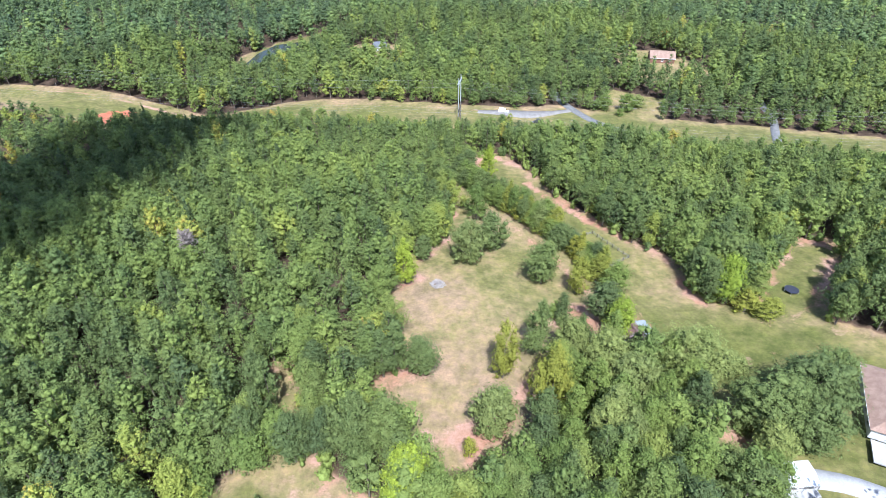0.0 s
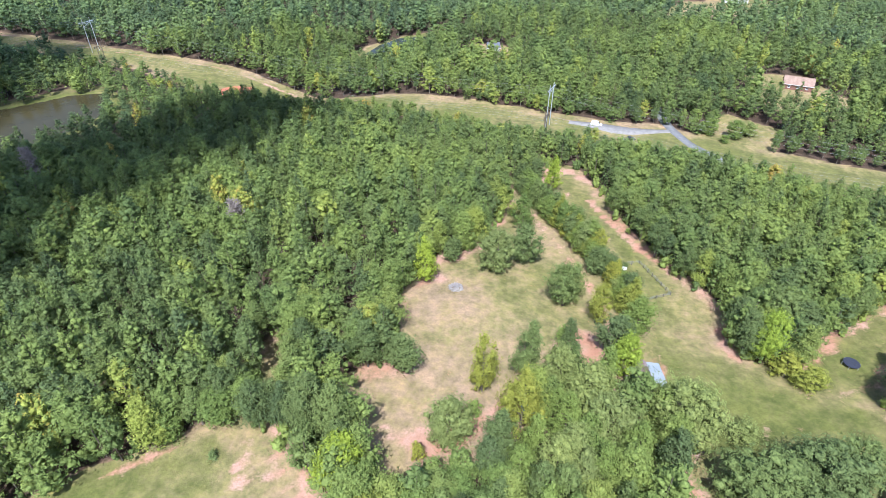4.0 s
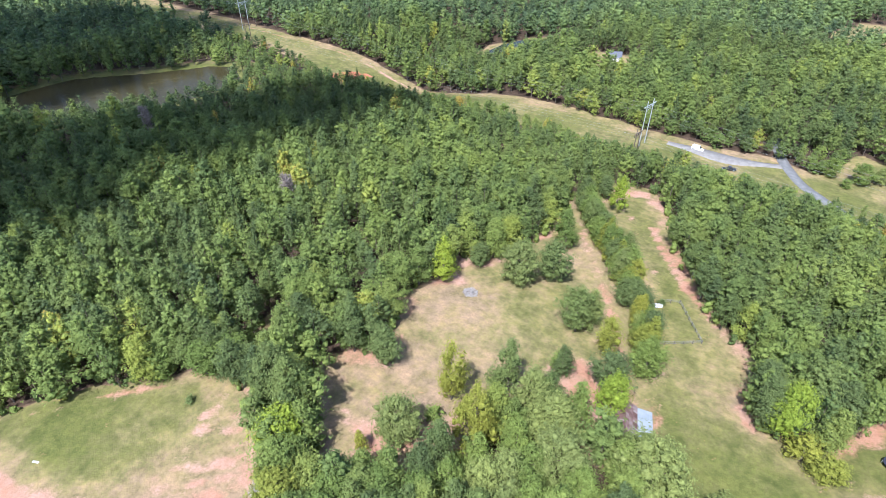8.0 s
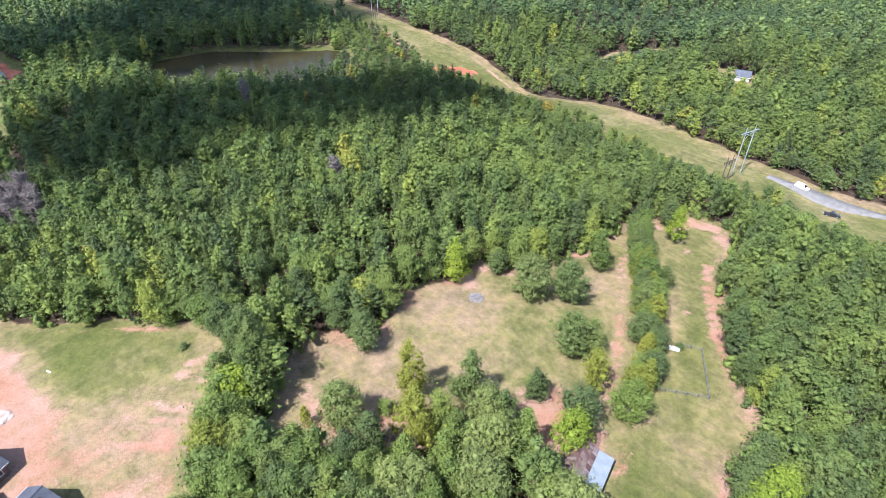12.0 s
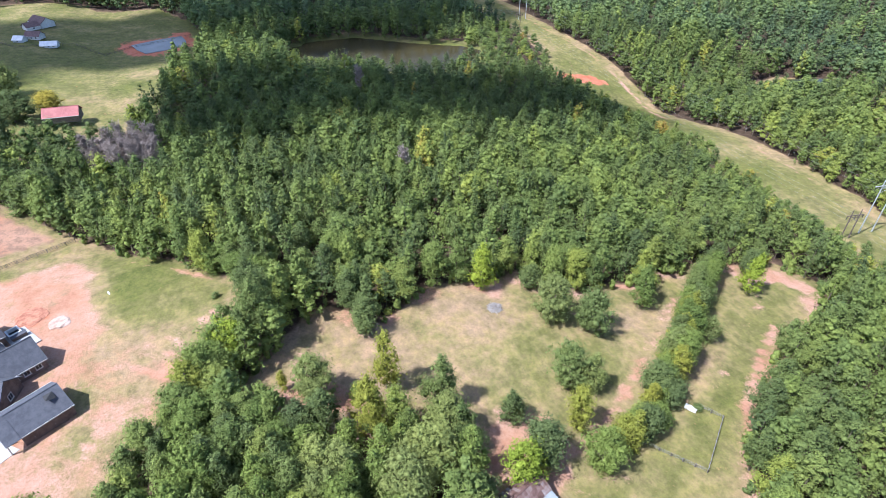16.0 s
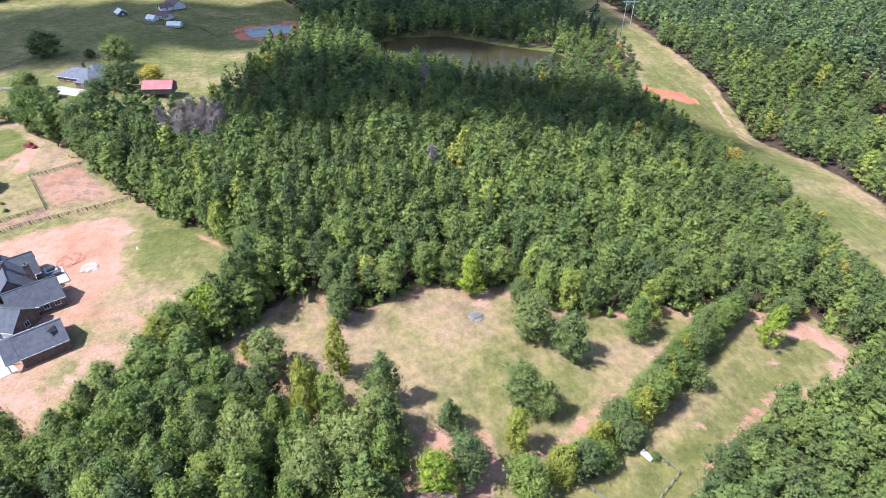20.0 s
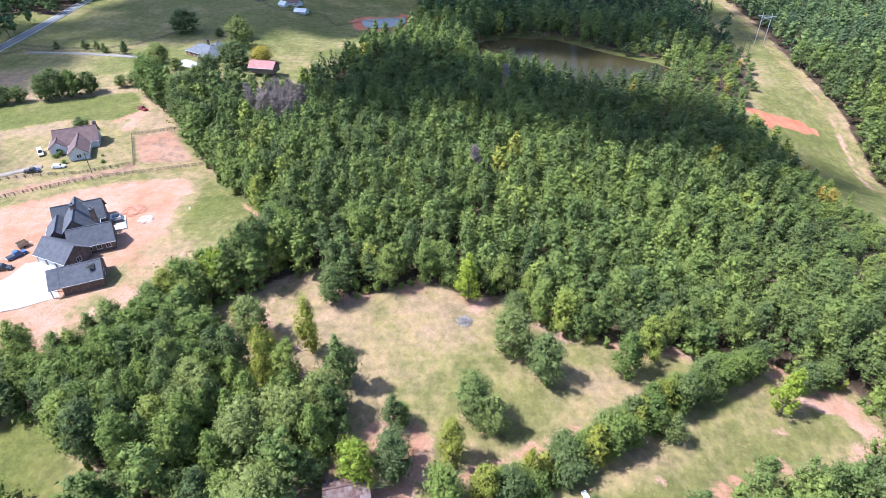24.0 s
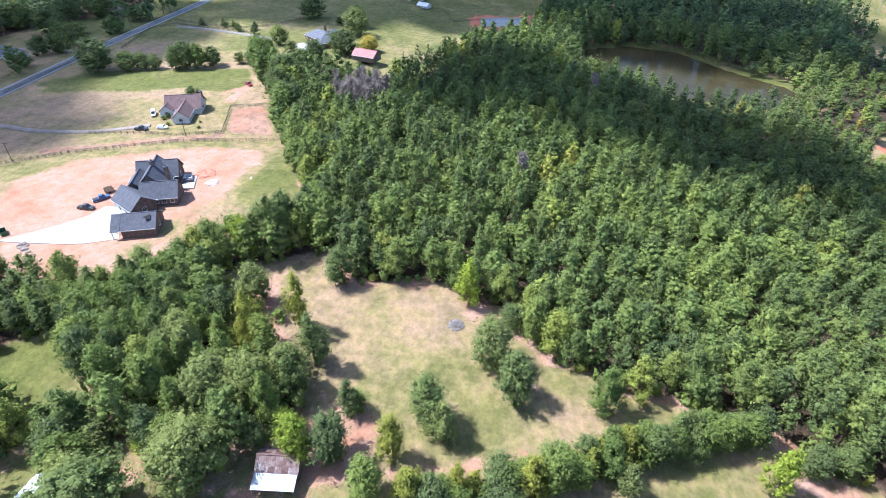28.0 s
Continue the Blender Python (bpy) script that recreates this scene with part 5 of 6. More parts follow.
# ---- houses ----
def block(root, x, y, turn, length, width, wall_h, ridge_h, roof_mat, wall_mat, hip=0.0, over=0.5, z=0.0, open_ends=False):
    """A wing of a house: walls, two roof slopes (and two hip ends), fascia and ridge cap. Its long axis runs along its x."""
    m = pose(x, y, z, 0, 0, turn)
    L, W = length / 2, width / 2
    o, slope = over, (ridge_h - wall_h) / W
    eave = wall_h - over * slope
    if not open_ends:
        for s in (-1, 1):
            part("wall", boxed(0, s * (W - 0.1), wall_h / 2, length, 0.2, wall_h), wall_mat, root, m=m)
            if hip:
                part("wall", boxed(s * (L - 0.1), 0, wall_h / 2, 0.2, width - 0.4, wall_h), wall_mat, root, m=m)
            else:
                prof = [(-W + 0.2, 0), (W - 0.2, 0), (W - 0.2, wall_h), (0, ridge_h - 0.25), (-W + 0.2, wall_h)]
                a = [(s * L, py, pz) for py, pz in prof]
                b = [(s * (L - 0.2), py, pz) for py, pz in prof]
                part("gable_wall", solid([a, b[::-1]] + [[a[i], b[i], b[(i + 1) % 5], a[(i + 1) % 5]] for i in range(5)]), wall_mat, root, m=m)
    r = L + o - hip * (W + o)
    for s in (-1, 1):
        part("roof_slope", slab([(-L - o, s * (W + o), eave), (L + o, s * (W + o), eave), (r, 0, ridge_h), (-r, 0, ridge_h)], 0.18), roof_mat, root, m=m)
        part("fascia", boxed(0, s * (W + o + 0.03), eave - 0.1, length + 2 * o, 0.05, 0.24), M_TRIM, root, m=m)
        if hip:
            part("roof_slope", slab([(s * (L + o), -W - o, eave), (s * (L + o), W + o, eave), (s * r, 0, ridge_h)], 0.18), roof_mat, root, m=m)
    part("ridge_cap", boxed(0, 0, ridge_h + 0.02, 2 * r, 0.3, 0.08), roof_mat, root, m=m)
    return m


def window(root, m, x, y, z, w, h, facing="y", side=1, name="window"):
    """A framed pane with a sill on a wall; facing tells the wall's normal."""
    t = m @ pose(x, y, z, 0, 0, {("y", 1): 0, ("y", -1): 180, ("x", 1): -90, ("x", -1): 90}[(facing, side)])
    fr = bmesh.new()
    for k in (-1, 1):
        box(fr, k * w / 2, 0.03, 0, 0.12, 0.08, h + 0.12)
        box(fr, 0, 0.03, k * h / 2, w + 0.12, 0.08, 0.12)
    box(fr, 0, 0.03, 0, 0.06, 0.06, h)
    ob = part(name, boxed(0, 0.015, 0, w, 0.03, h), M_GLASS, root, m=t)
    part("frame", fr, M_TRIM, ob, m=t)
    part("sill", boxed(0, 0.07, -h / 2 - 0.1, w + 0.3, 0.14, 0.07), M_TRIM, ob, m=t)
    return ob


def door(root, m, x, y, w, h, facing="y", side=1, mat=None, name="door"):
    t = m @ pose(x, y, h / 2, 0, 0, {("y", 1): 0, ("y", -1): 180, ("x", 1): -90, ("x", -1): 90}[(facing, side)])
    bm = boxed(0, 0.03, 0, w, 0.06, h)
    for k in range(4):
        box(bm, 0, 0.075, -h / 2 + h * (k + 0.5) / 4, w * 0.88, 0.03, h / 4 - 0.1)
    ob = part(name, bm, mat or M_TRIM, root, m=t)
    part("handle", boxed(w * 0.4, 0.12, 0, 0.06, 0.06, 0.2), M_STEEL, ob, m=t)
    return ob


def chimney(root, x, y, top, m=None):
    bm = boxed(x, y, top / 2 + 2.0, 1.3, 1.0, top - 4.0, bevel=0.02)
    ob = part("chimney", bm, M_BRICK, root, "dark brick chimney with a slate cap", m)
    part("chimney_cap", boxed(x, y, top + 0.08, 1.6, 1.3, 0.16, bevel=0.03), M_SHINGLE, ob, m=m)
    part("flue", pole_bm([(x, y, top + 0.16), (x, y, top + 0.6)], (0.25, 0.22)), M_DARK, ob, m=m)


def new_house():
    root = base("house", 0, 0, 0, "new brown-brick house with many charcoal gable roofs on bare clay", "house", z=0.06)
    a = 118.7
    m = block(root, -25.6, 13.2, a, 11.5, 9.0, 3.3, 7.0, M_SHINGLE, M_BRICK)
    for x in (-3.5, -1, 1.5, 4):
        window(root, m, x, -4.5, 1.8, 1.3, 1.5, "y", -1)
    m = block(root, -18.0, 8.6, 70.7, 12.0, 8.6, 3.3, 6.6, M_SHINGLE, M_BRICK)
    for x in (-4, 0, 4):
        door(root, m, x, -4.3, 2.9, 2.5, "y", -1, M_TRIM, "garage_door")
    window(root, m, 6.0, 0, 1.8, 1.4, 1.5, "x", 1)
    m = block(root, -32.2, 5.2, a + 90, 14.5, 10.5, 3.4, 8.8, M_SHINGLE, M_BRICK)
    m = block(root, -37.2, 2.6, a, 13.5, 8.5, 3.4, 7.6, M_SHINGLE, M_BRICK)
    for x in (-5, -2, 2, 5):
        window(root, m, x, 4.25, 1.8, 1.3, 1.5, "y", 1)
    window(root, m, -6.75, 0, 1.8, 1.6, 1.5, "x", -1)
    window(root, m, 6.75, 0, 1.8, 1.6, 1.5, "x", 1)
    m = block(root, -27.4, 1.6, a + 90, 9.5, 6.6, 3.2, 6.4, M_SHINGLE, M_BRICK)
    window(root, m, 0, 3.3, 1.8, 1.6, 1.5, "y", 1)
    window(root, m, 0, -3.3, 1.8, 1.6, 1.5, "y", -1)
    door(root, m, -4.75, 0, 1.2, 2.2, "x", -1, M_BRICK)
    for k in (-2.6, -0.9, 0.9, 2.6):
        part("porch_post", boxed(-5.2, k, 1.5, 0.24, 0.24, 3.0, bevel=0.03), M_TRIM, root, m=m)
    chimney(root, -32.3, 5.2, 10.0)
    chimney(root, -32.8, 10.4, 8.4)
    return root


def new_garage():
    root = base("garage", -8.2, 19.6, 118.7, "new detached brick garage with a charcoal gable roof and porch", "garage", z=0.06)
    m = block(root, 0.8, 0, 0, 10.0, 9.8, 3.2, 6.2, M_SHINGLE, M_BRICK, over=0.3)
    part("roof_slope", slab([(-7.2, -5.4, 3.0), (-4.4, -5.4, 3.0), (-4.4, 0, 6.25), (-7.2, 0, 6.25)], 0.18), M_SHINGLE, root)
    part("roof_slope", slab([(-7.2, 5.4, 3.0), (-4.4, 5.4, 3.0), (-4.4, 0, 6.25), (-7.2, 0, 6.25)], 0.18), M_SHINGLE, root)
    for y in (-4.8, -1.6, 1.6, 4.8):
        part("porch_post", boxed(-6.9, y, 1.5, 0.26, 0.26, 3.0, bevel=0.03), M_TRIM, root)
    # the cricket's dark colour stands in for the triangle of shadow there
    part("dormer", solid([[(2.6, -1.0, 5.85), (4.4, -2.6, 4.95), (2.4, -2.8, 5.9)], [(2.6, -1.0, 5.85), (4.4, -1.0, 5.85), (4.4, -2.6, 4.95)], [(2.6, -1.0, 5.85), (2.4, -2.8, 5.9), (4.4, -1.0, 5.85)], [(4.4, -1.0, 5.85), (2.4, -2.8, 5.9), (4.4, -2.6, 4.95)]]), M_DARK, root, "small roof cricket coloured dark for its shadow")
    for x in (-2, 2):
        door(root, m, x, -4.9, 2.8, 2.5, "y", -1, M_BRICK, "garage_door")
    window(root, m, 5.0, 0, 1.8, 1.2, 1.3, "x", 1)
    door(root, m, -5.0, 1.5, 1.0, 2.1, "x", -1)
    return root


def brown_house():
    root = base("house", 0, 0, 0, "white-sided house with a brown-red gabled roof and front garden", "house", z=0.02)
    a = 117.0
    m = block(root, -86.6, -27.8, a + 90, 14.5, 6.8, 3.0, 5.8, M_BROWN_ROOF, M_SIDING)
    window(root, m, -7.25, 0, 1.6, 1.6, 1.4, "x", -1)
    for x in (-4, 0, 4):
        window(root, m, x, -3.4, 1.6, 1.1, 1.4, "y", -1)
        window(root, m, x, 3.4, 1.6, 1.1, 1.4, "y", 1)
    m = block(root, -93.4, -32.6, a, 15.0, 10.5, 3.2, 7.4, M_BROWN_ROOF, M_SIDING)
    for x in (-5.5, -2.5):
        window(root, m, x, -5.25, 1.6, 1.2, 1.4, "y", -1)
    door(root, m, 0.5, -5.25, 1.1, 2.1, "y", -1, M_REDBRICK)
    window(root, m, 7.5, 0, 1.6, 1.4, 1.4, "x", 1)
    window(root, m, -7.5, 0, 1.6, 1.4, 1.4, "x", -1)
    m = block(root, -87.6, -37.0, a + 90, 8.0, 6.0, 3.0, 5.4, M_BROWN_ROOF, M_SIDING)
    window(root, m, -4.0, 0, 1.6, 1.6, 1.4, "x", -1)
    chimney(root, -99.0, -27.6, 7.4)
    return root


def grey_house():
    root = base("house", 0, 0, 0, "low brick house with a blue-grey hipped roof in the pasture", "house", z=0.02)
    m = block(root, -212.0, -28.0, 60, 21, 12.5, 3.0, 6.2, M_SLATE, M_REDBRICK, hip=1.0)
    for x in (-8, -4, 0, 4, 8):
        window(root, m, x, -6.25, 1.6, 1.3, 1.4, "y", -1)
    m = block(root, -202.0, -22.0, -30, 10, 9, 3.0, 5.4, M_SLATE, M_REDBRICK, hip=1.0)
    for x in (-2.5, 2.5):
        door(root, m, x, -4.5, 2.6, 2.3, "y", -1, M_TRIM, "garage_door")
    window(root, m, 5.0, 0, 1.6, 1.2, 1.4, "x", 1)
    m = block(root, -219.0, -24.0, -30, 10, 8, 3.0, 5.6, M_SLATE, M_REDBRICK, hip=1.0)
    chimney(root, -216.0, -28.0, 7.4)
    return root


def red_barn():
    root = base("barn", -186.6, 13.6, 82, "farm barn with a faded pinkish-red sheet metal roof", "barn", z=0.02)
    m = block(root, 0, 0, 0, 13.5, 8.0, 3.2, 5.8, M_RED_ROOF, M_WEATHERED)
    for k in range(19):
        for s in (-1, 1):
            part("roof_rib", slab([(-6.9 + k * 0.75, s * 4.5, 2.93), (-6.83 + k * 0.75, s * 4.5, 2.93), (-6.83 + k * 0.75, 0, 5.88), (-6.9 + k * 0.75, 0, 5.88)], 0.05), M_RED_ROOF, root)
    door(root, m, 6.75, 0, 3.0, 2.8, "x", 1, M_WEATHERED, "barn_door")
    door(root, m, -6.75, 0, 3.0, 2.8, "x", -1, M_WEATHERED, "barn_door")
    return root


def tin_barn():
    root = base("barn", 48.4, 105.5, 106, "old board barn with rusted tin roof and pale metal lean-to", "barn")
    L, W, wall, ridge = 4.5, 2.9, 2.9, 4.6
    block(root, 0, 0, 0, 2 * L - 0.6, 2 * W - 0.5, 2.7, 4.3, M_WEATHERED, M_WEATHERED, over=0.2)
    for s in (-1, 1):
        for row in range(3):
            for k in range(13):
                x0, x1 = -L + k * 2 * L / 13, -L + (k + 1) * 2 * L / 13 - 0.02
                y0, y1 = W * row / 3, W * (row + 1) / 3 + 0.08
                h = lambda y: ridge - (ridge - wall) * y / W + 0.012 * ((k + row) % 3)
                bm = slab([(x0, s * y0, h(y0)), (x1, s * y0, h(y0)), (x1, s * y1, h(y1)), (x0, s * y1, h(y1))], 0.03)
                for q in (0.25, 0.75):
                    xr = x0 + (x1 - x0) * q
                    rib = slab([(xr - 0.04, s * y0, h(y0) + 0.05), (xr + 0.04, s * y0, h(y0) + 0.05), (xr + 0.04, s * y1, h(y1) + 0.05), (xr - 0.04, s * y1, h(y1) + 0.05)], 0.05)
                    for f in rib.faces:
                        bm.faces.new([bm.verts.new(v.co) for v in f.verts])
                    rib.free()
                part("tin_sheet", bm, M_RUST, root)
    part("ridge_cap", boxed(0, 0, ridge + 0.06, 2 * L, 0.4, 0.05), M_RUST, root)
    for k in range(7):
        x0, x1 = -4.35 + k * 8.7 / 7, -4.35 + (k + 1) * 8.7 / 7 - 0.02
        part("lean_to_sheet", slab([(x0, -W + 0.1, wall - 0.1), (x1, -W + 0.1, wall - 0.1), (x1, -W - 3.4, 2.15), (x0, -W - 3.4, 2.15)], 0.05), M_LEAN, root, "pale blue-grey sheet of the lean-to roof")
    for x in (-4.1, -1.4, 1.4, 4.1):
        part("post", boxed(x, -W - 3.1, 1.05, 0.16, 0.16, 2.2, bevel=0.02), M_WEATHERED, root)
    part("beam", boxed(0, -W - 3.1, 2.05, 8.6, 0.12, 0.18), M_WEATHERED, root)
    return root


def carport():
    root = base("carport", 69.7, 65.4, 4, "white metal carport over a parked car beside a driveway", "carport")
    part("roof_sheet", slab([(-3.2, -2.8, 2.6), (3.0, -2.8, 2.6), (3.4, 0, 3.0), (-3.0, 0, 3.0)], 0.08), M_WHITE_METAL, root)
    part("roof_sheet", slab([(-3.0, 0, 3.0), (3.4, 0, 3.0), (3.6, 2.6, 2.75), (-2.8, 2.6, 2.75)], 0.08), M_WHITE_METAL, root)
    for x in (-3.0, 0, 3.0):
        for y in (-2.7, 2.5):
            part("post", boxed(x, y, 1.3, 0.12, 0.12, 2.65), M_STEEL, root)
    part("beam", boxed(0, -2.75, 1.75, 6.0, 0.08, 0.1), M_WEATHERED, root)
    for k in range(6):
        part("truss_strut", pole_bm([(-3 + k, -2.75, 1.75), (-2.5 + k, -2.75, 2.5)], (0.04, 0.04), 5), M_WEATHERED, root)
        part("truss_strut", pole_bm([(-2.5 + k, -2.75, 2.5), (-2 + k, -2.75, 1.75)], (0.04, 0.04), 5), M_WEATHERED, root)
    part("floor_slab", boxed(0, 0, 0.12, 6.8, 7.6, 0.3), M_CONCRETE, root)
    return root


def tan_house():
    root = base("house", 100.0, 80.5, 64, "house with a broad sunlit tan hipped roof and white patio", "house")
    m = block(root, 0, 0, 0, 20, 14, 3.0, 6.2, M_TAN_ROOF, M_SIDING, hip=1.0)
    for x in (-7, -3, 1, 5):
        window(root, m, x, 7.0, 1.6, 1.3, 1.4, "y", 1)
    window(root, m, -10, 3, 1.6, 1.6, 1.4, "x", -1)
    door(root, m, -10, -1, 1.1, 2.1, "x", -1)
    m = block(root, -8, -4, 90, 12, 9, 3.0, 5.6, M_TAN_ROOF, M_SIDING, hip=1.0)
    part("patio", boxed(-13.5, 3.0, 0.1, 6, 7, 0.3), M_CONCRETE, root)
    return root


def small_house(x, y, turn, L, W, roof, wall, label, ridge=5.6, kind="house"):
    root = base(kind, x, y, turn, label, "shed" if kind == "shed" else "house", "far houses")
    wh = ridge * 0.53
    m = block(root, 0, 0, 0, L, W, wh, ridge, roof, wall)
    for k in range(3 if L > 8 else 1):
        for s in (-1, 1):
            window(root, m, (k - 1) * L * 0.3 if L > 8 else 0, s * W / 2, wh * 0.55, 1.1, min(1.3, wh * 0.45), "y", s)
    door(root, m, L / 2, 0, 1.0, min(2.0, wh * 0.8), "x", 1)
    return root


new_house()
new_garage()
brown_house()
grey_house()
red_barn()
tin_barn()
carport()
tan_house()
small_house(-124, -176, 80, 14, 9, M_SLATE, M_SIDING, "white house with a dark roof across the country road", 6.4)
small_house(-164, -179, 60, 9, 7, M_SLATE, M_SIDING, "small pale house under trees across the road", 5.0)
small_house(-222, -193, 70, 17, 9, M_BROWN_ROOF, M_REDBRICK, "long low brick house across the country road", 5.0)
small_house(-43, 393, 20, 8, 6, M_SLATE, M_SIDING, "house with a pale metal roof deep in the woods", 5.6)
small_house(140, 368, -10, 15, 10, M_TAN_ROOF, M_REDBRICK, "tan-roofed house in a far woodland yard", 6.4)
small_house(136, 598, 10, 20, 13, M_SLATE, M_SIDING, "blue-grey roofed house on a distant woodland hill", 7.0)
small_house(-372, -11, 35, 14, 9, M_BROWN_ROOF, M_SIDING, "far farmhouse at the edge of the pasture", 6.2)
small_house(-362, -16, 120, 8, 7, M_BROWN_ROOF, M_SIDING, "low wing beside the far farmhouse", 4.6)
small_house(-339, -12, 60, 9, 6, M_BROWN_ROOF, M_SIDING, "small pale shed with a brown roof", 4.6, "shed")
small_house(-321, -3, 75, 9, 5, M_WHITE_METAL, M_WHITE_METAL, "white metal shed at the pasture's end", 3.6, "shed")
small_house(-332, -19, 60, 6, 5, M_WHITE_METAL, M_WHITE_METAL, "small white shed at the pasture's end", 3.6, "shed")
small_house(-350, -43, 30, 8, 6, M_WHITE_METAL, M_WEATHERED, "open pale-roofed farm shed by the trees", 4.2, "shed")


# ---- vehicles ----
def paint(name, colour):
    m, nt, b = material(name)
    nt.links.new(ramp(nt, noise_at(nt, 3.0), [(0.3, tuple(c * 0.85 for c in colour)), (0.7, colour)]), b.inputs["Base Color"])
    b.inputs["Roughness"].default_value, b.inputs["Coat Weight"].default_value = 0.35, 0.6
    return m


M_PAINT = {"white": paint("white paint", (0.78, 0.78, 0.78)), "black": paint("black paint", (0.02, 0.021, 0.024)), "blue": paint("blue paint", (0.03, 0.08, 0.20)), "red": paint("dark red paint", (0.22, 0.015, 0.02)), "silver": paint("silver paint", (0.5, 0.51, 0.53))}


def loft(sections):
    """A closed body through cross sections: (x, half width, low, high, top half width)."""
    bm = bmesh.new()
    rings = []
    for x, w, lo, hi, tw in sections:
        rings.append([bm.verts.new(p) for p in ((x, -w, lo), (x, -w, lo + (hi - lo) * 0.6), (x, -tw, hi), (x, tw, hi), (x, w, lo + (hi - lo) * 0.6), (x, w, lo))])
    for a, b in zip(rings, rings[1:]):
        for i in range(6):
            bm.faces.new((a[i], a[(i + 1) % 6], b[(i + 1) % 6], b[i]))
    bm.faces.new(rings[0][::-1])
    bm.faces.new(rings[-1])
    return bm


def vehicle(kind, colour, x, y, turn, label):
    root = base(kind, x, y, turn, label, "car" if kind != "pickup_truck" else "truck", "parked vehicles")
    long = 2.75 if kind != "car" else 2.3
    mat = M_PAINT[colour]
    part("body", loft([(-long, 0.86, 0.45, 0.85, 0.8), (-long + 0.1, 0.95, 0.32, 1.0, 0.86), (0.0, 0.97, 0.30, 1.02, 0.9), (long * 0.45, 0.97, 0.30, 1.02, 0.88), (long * 0.92, 0.93, 0.34, 0.92, 0.8), (long, 0.85, 0.45, 0.75, 0.75)]), mat, root)
    c0, c1 = {"pickup_truck": (-0.75, 1.35), "van": (-2.65, 1.5), "car": (-1.9, 1.0)}[kind]
    top = {"pickup_truck": 1.85, "van": 2.1, "car": 1.5}[kind]
    cab = part("cabin", loft([(c0, 0.86, 1.0, 1.04, 0.84), (c0 + 0.25, 0.86, 1.0, top, 0.70), (c1 - 0.75, 0.86, 1.0, top, 0.70), (c1, 0.84, 1.0, 1.05, 0.82)]), mat, root)
    part("windscreen", slab([(c1 + 0.02, -0.74, 1.1), (c1 + 0.02, 0.74, 1.1), (c1 - 0.68, 0.64, top - 0.06), (c1 - 0.68, -0.64, top - 0.06)], 0.03), M_GLASS, cab)
    for s in (-1, 1):
        part("side_window", solid([[(c0 + 0.35, s * 0.87, 1.12), (c1 - 0.3, s * 0.87, 1.12), (c1 - 0.75, s * 0.745, top - 0.12), (c0 + 0.4, s * 0.745, top - 0.12)]]), M_GLASS, cab)
        part("headlight", boxed(long - 0.03, s * 0.66, 0.72, 0.08, 0.3, 0.16, bevel=0.02), M_TRIM, root)
        for wx in (-long * 0.62, long * 0.62):
            tyre = part("wheel", pole_bm([(wx, s * 0.72, 0.36), (wx, s * 0.98, 0.36)], (0.38, 0.38), 14), M_DARK, root)
            part("rim", pole_bm([(wx, s * 0.975, 0.36), (wx, s * 1.0, 0.36)], (0.22, 0.2), 10), M_STEEL, tyre)
    if kind == "pickup_truck":
        part("bed_liner", boxed(-1.75, 0, 1.04, 1.75, 1.45, 0.05), M_DARK, root, "dark open load bed")
    part("bumper", boxed(-long - 0.04, 0, 0.55, 0.12, 1.7, 0.2, bevel=0.03), M_STEEL, root)
    return root


vehicle("pickup_truck", "black", -12.0, -6.9, 102, "black pickup parked on the bare clay lot")
vehicle("pickup_truck", "blue", -18.4, -6.9, 150, "dark blue pickup parked on the bare clay lot")
vehicle("pickup_truck", "black", -69.3, -36.4, 110, "black pickup by the paddock fence")
vehicle("car", "white", -73.4, -28.8, 105, "white car parked before the brown-roofed house")
vehicle("van", "white", -84.0, -43.0, 40, "white van beside the brown-roofed house")
vehicle("pickup_truck", "red", -130.5, -25.2, 60, "dark red pickup on the pasture near the trees")
vehicle("van", "white", 31.4, 281.2, -10, "white van parked on the power corridor")
vehicle("pickup_truck", "black", 47.2, 266.6, 20, "black pickup on the gravel lot")
vehicle("car", "white", 69.6, 65.4, 90, "white car under the metal carport")

M_LUMBER = surface("raw lumber", (0.30, 0.22, 0.14), (0.50, 0.40, 0.28), 1.0, 0.9)
M_BLUE = surface("blue tarpaulin", (0.03, 0.12, 0.36), (0.06, 0.2, 0.5), 1.2, 0.6)
M_RED = surface("red enamel", (0.30, 0.02, 0.02), (0.5, 0.05, 0.04), 1.2, 0.5)
M_ASH = surface("grey brush", (0.20, 0.18, 0.17), (0.38, 0.35, 0.33), 1.5, 0.95)

# a trailer with lumber sides
trailer = base("trailer", -23.3, -8.4, 150, "small lumber-sided trailer on the clay lot", "trailer")
part("bed", boxed(0, 0, 0.7, 3.0, 1.8, 0.14), M_LUMBER, trailer)
for s in (-1, 1):
    part("side_board", boxed(0, s * 0.88, 1.3, 3.0, 0.06, 1.1), M_LUMBER, trailer)
    part("end_board", boxed(s * 1.47, 0, 1.3, 0.06, 1.7, 1.1), M_LUMBER, trailer)
    part("wheel", pole_bm([(0, s * 0.95, 0.33), (0, s * 1.15, 0.33)], (0.33, 0.33), 12), M_DARK, trailer)
part("drawbar", boxed(2.1, 0, 0.6, 1.3, 0.1, 0.1), M_STEEL, trailer)

# the block-walled pool basin and the counter of the terrace
pool_basin = base("terrace_basin", -40.2, 11.6, 118.7, "unfinished grey block basin on the terrace", "fireplace", z=0.16)
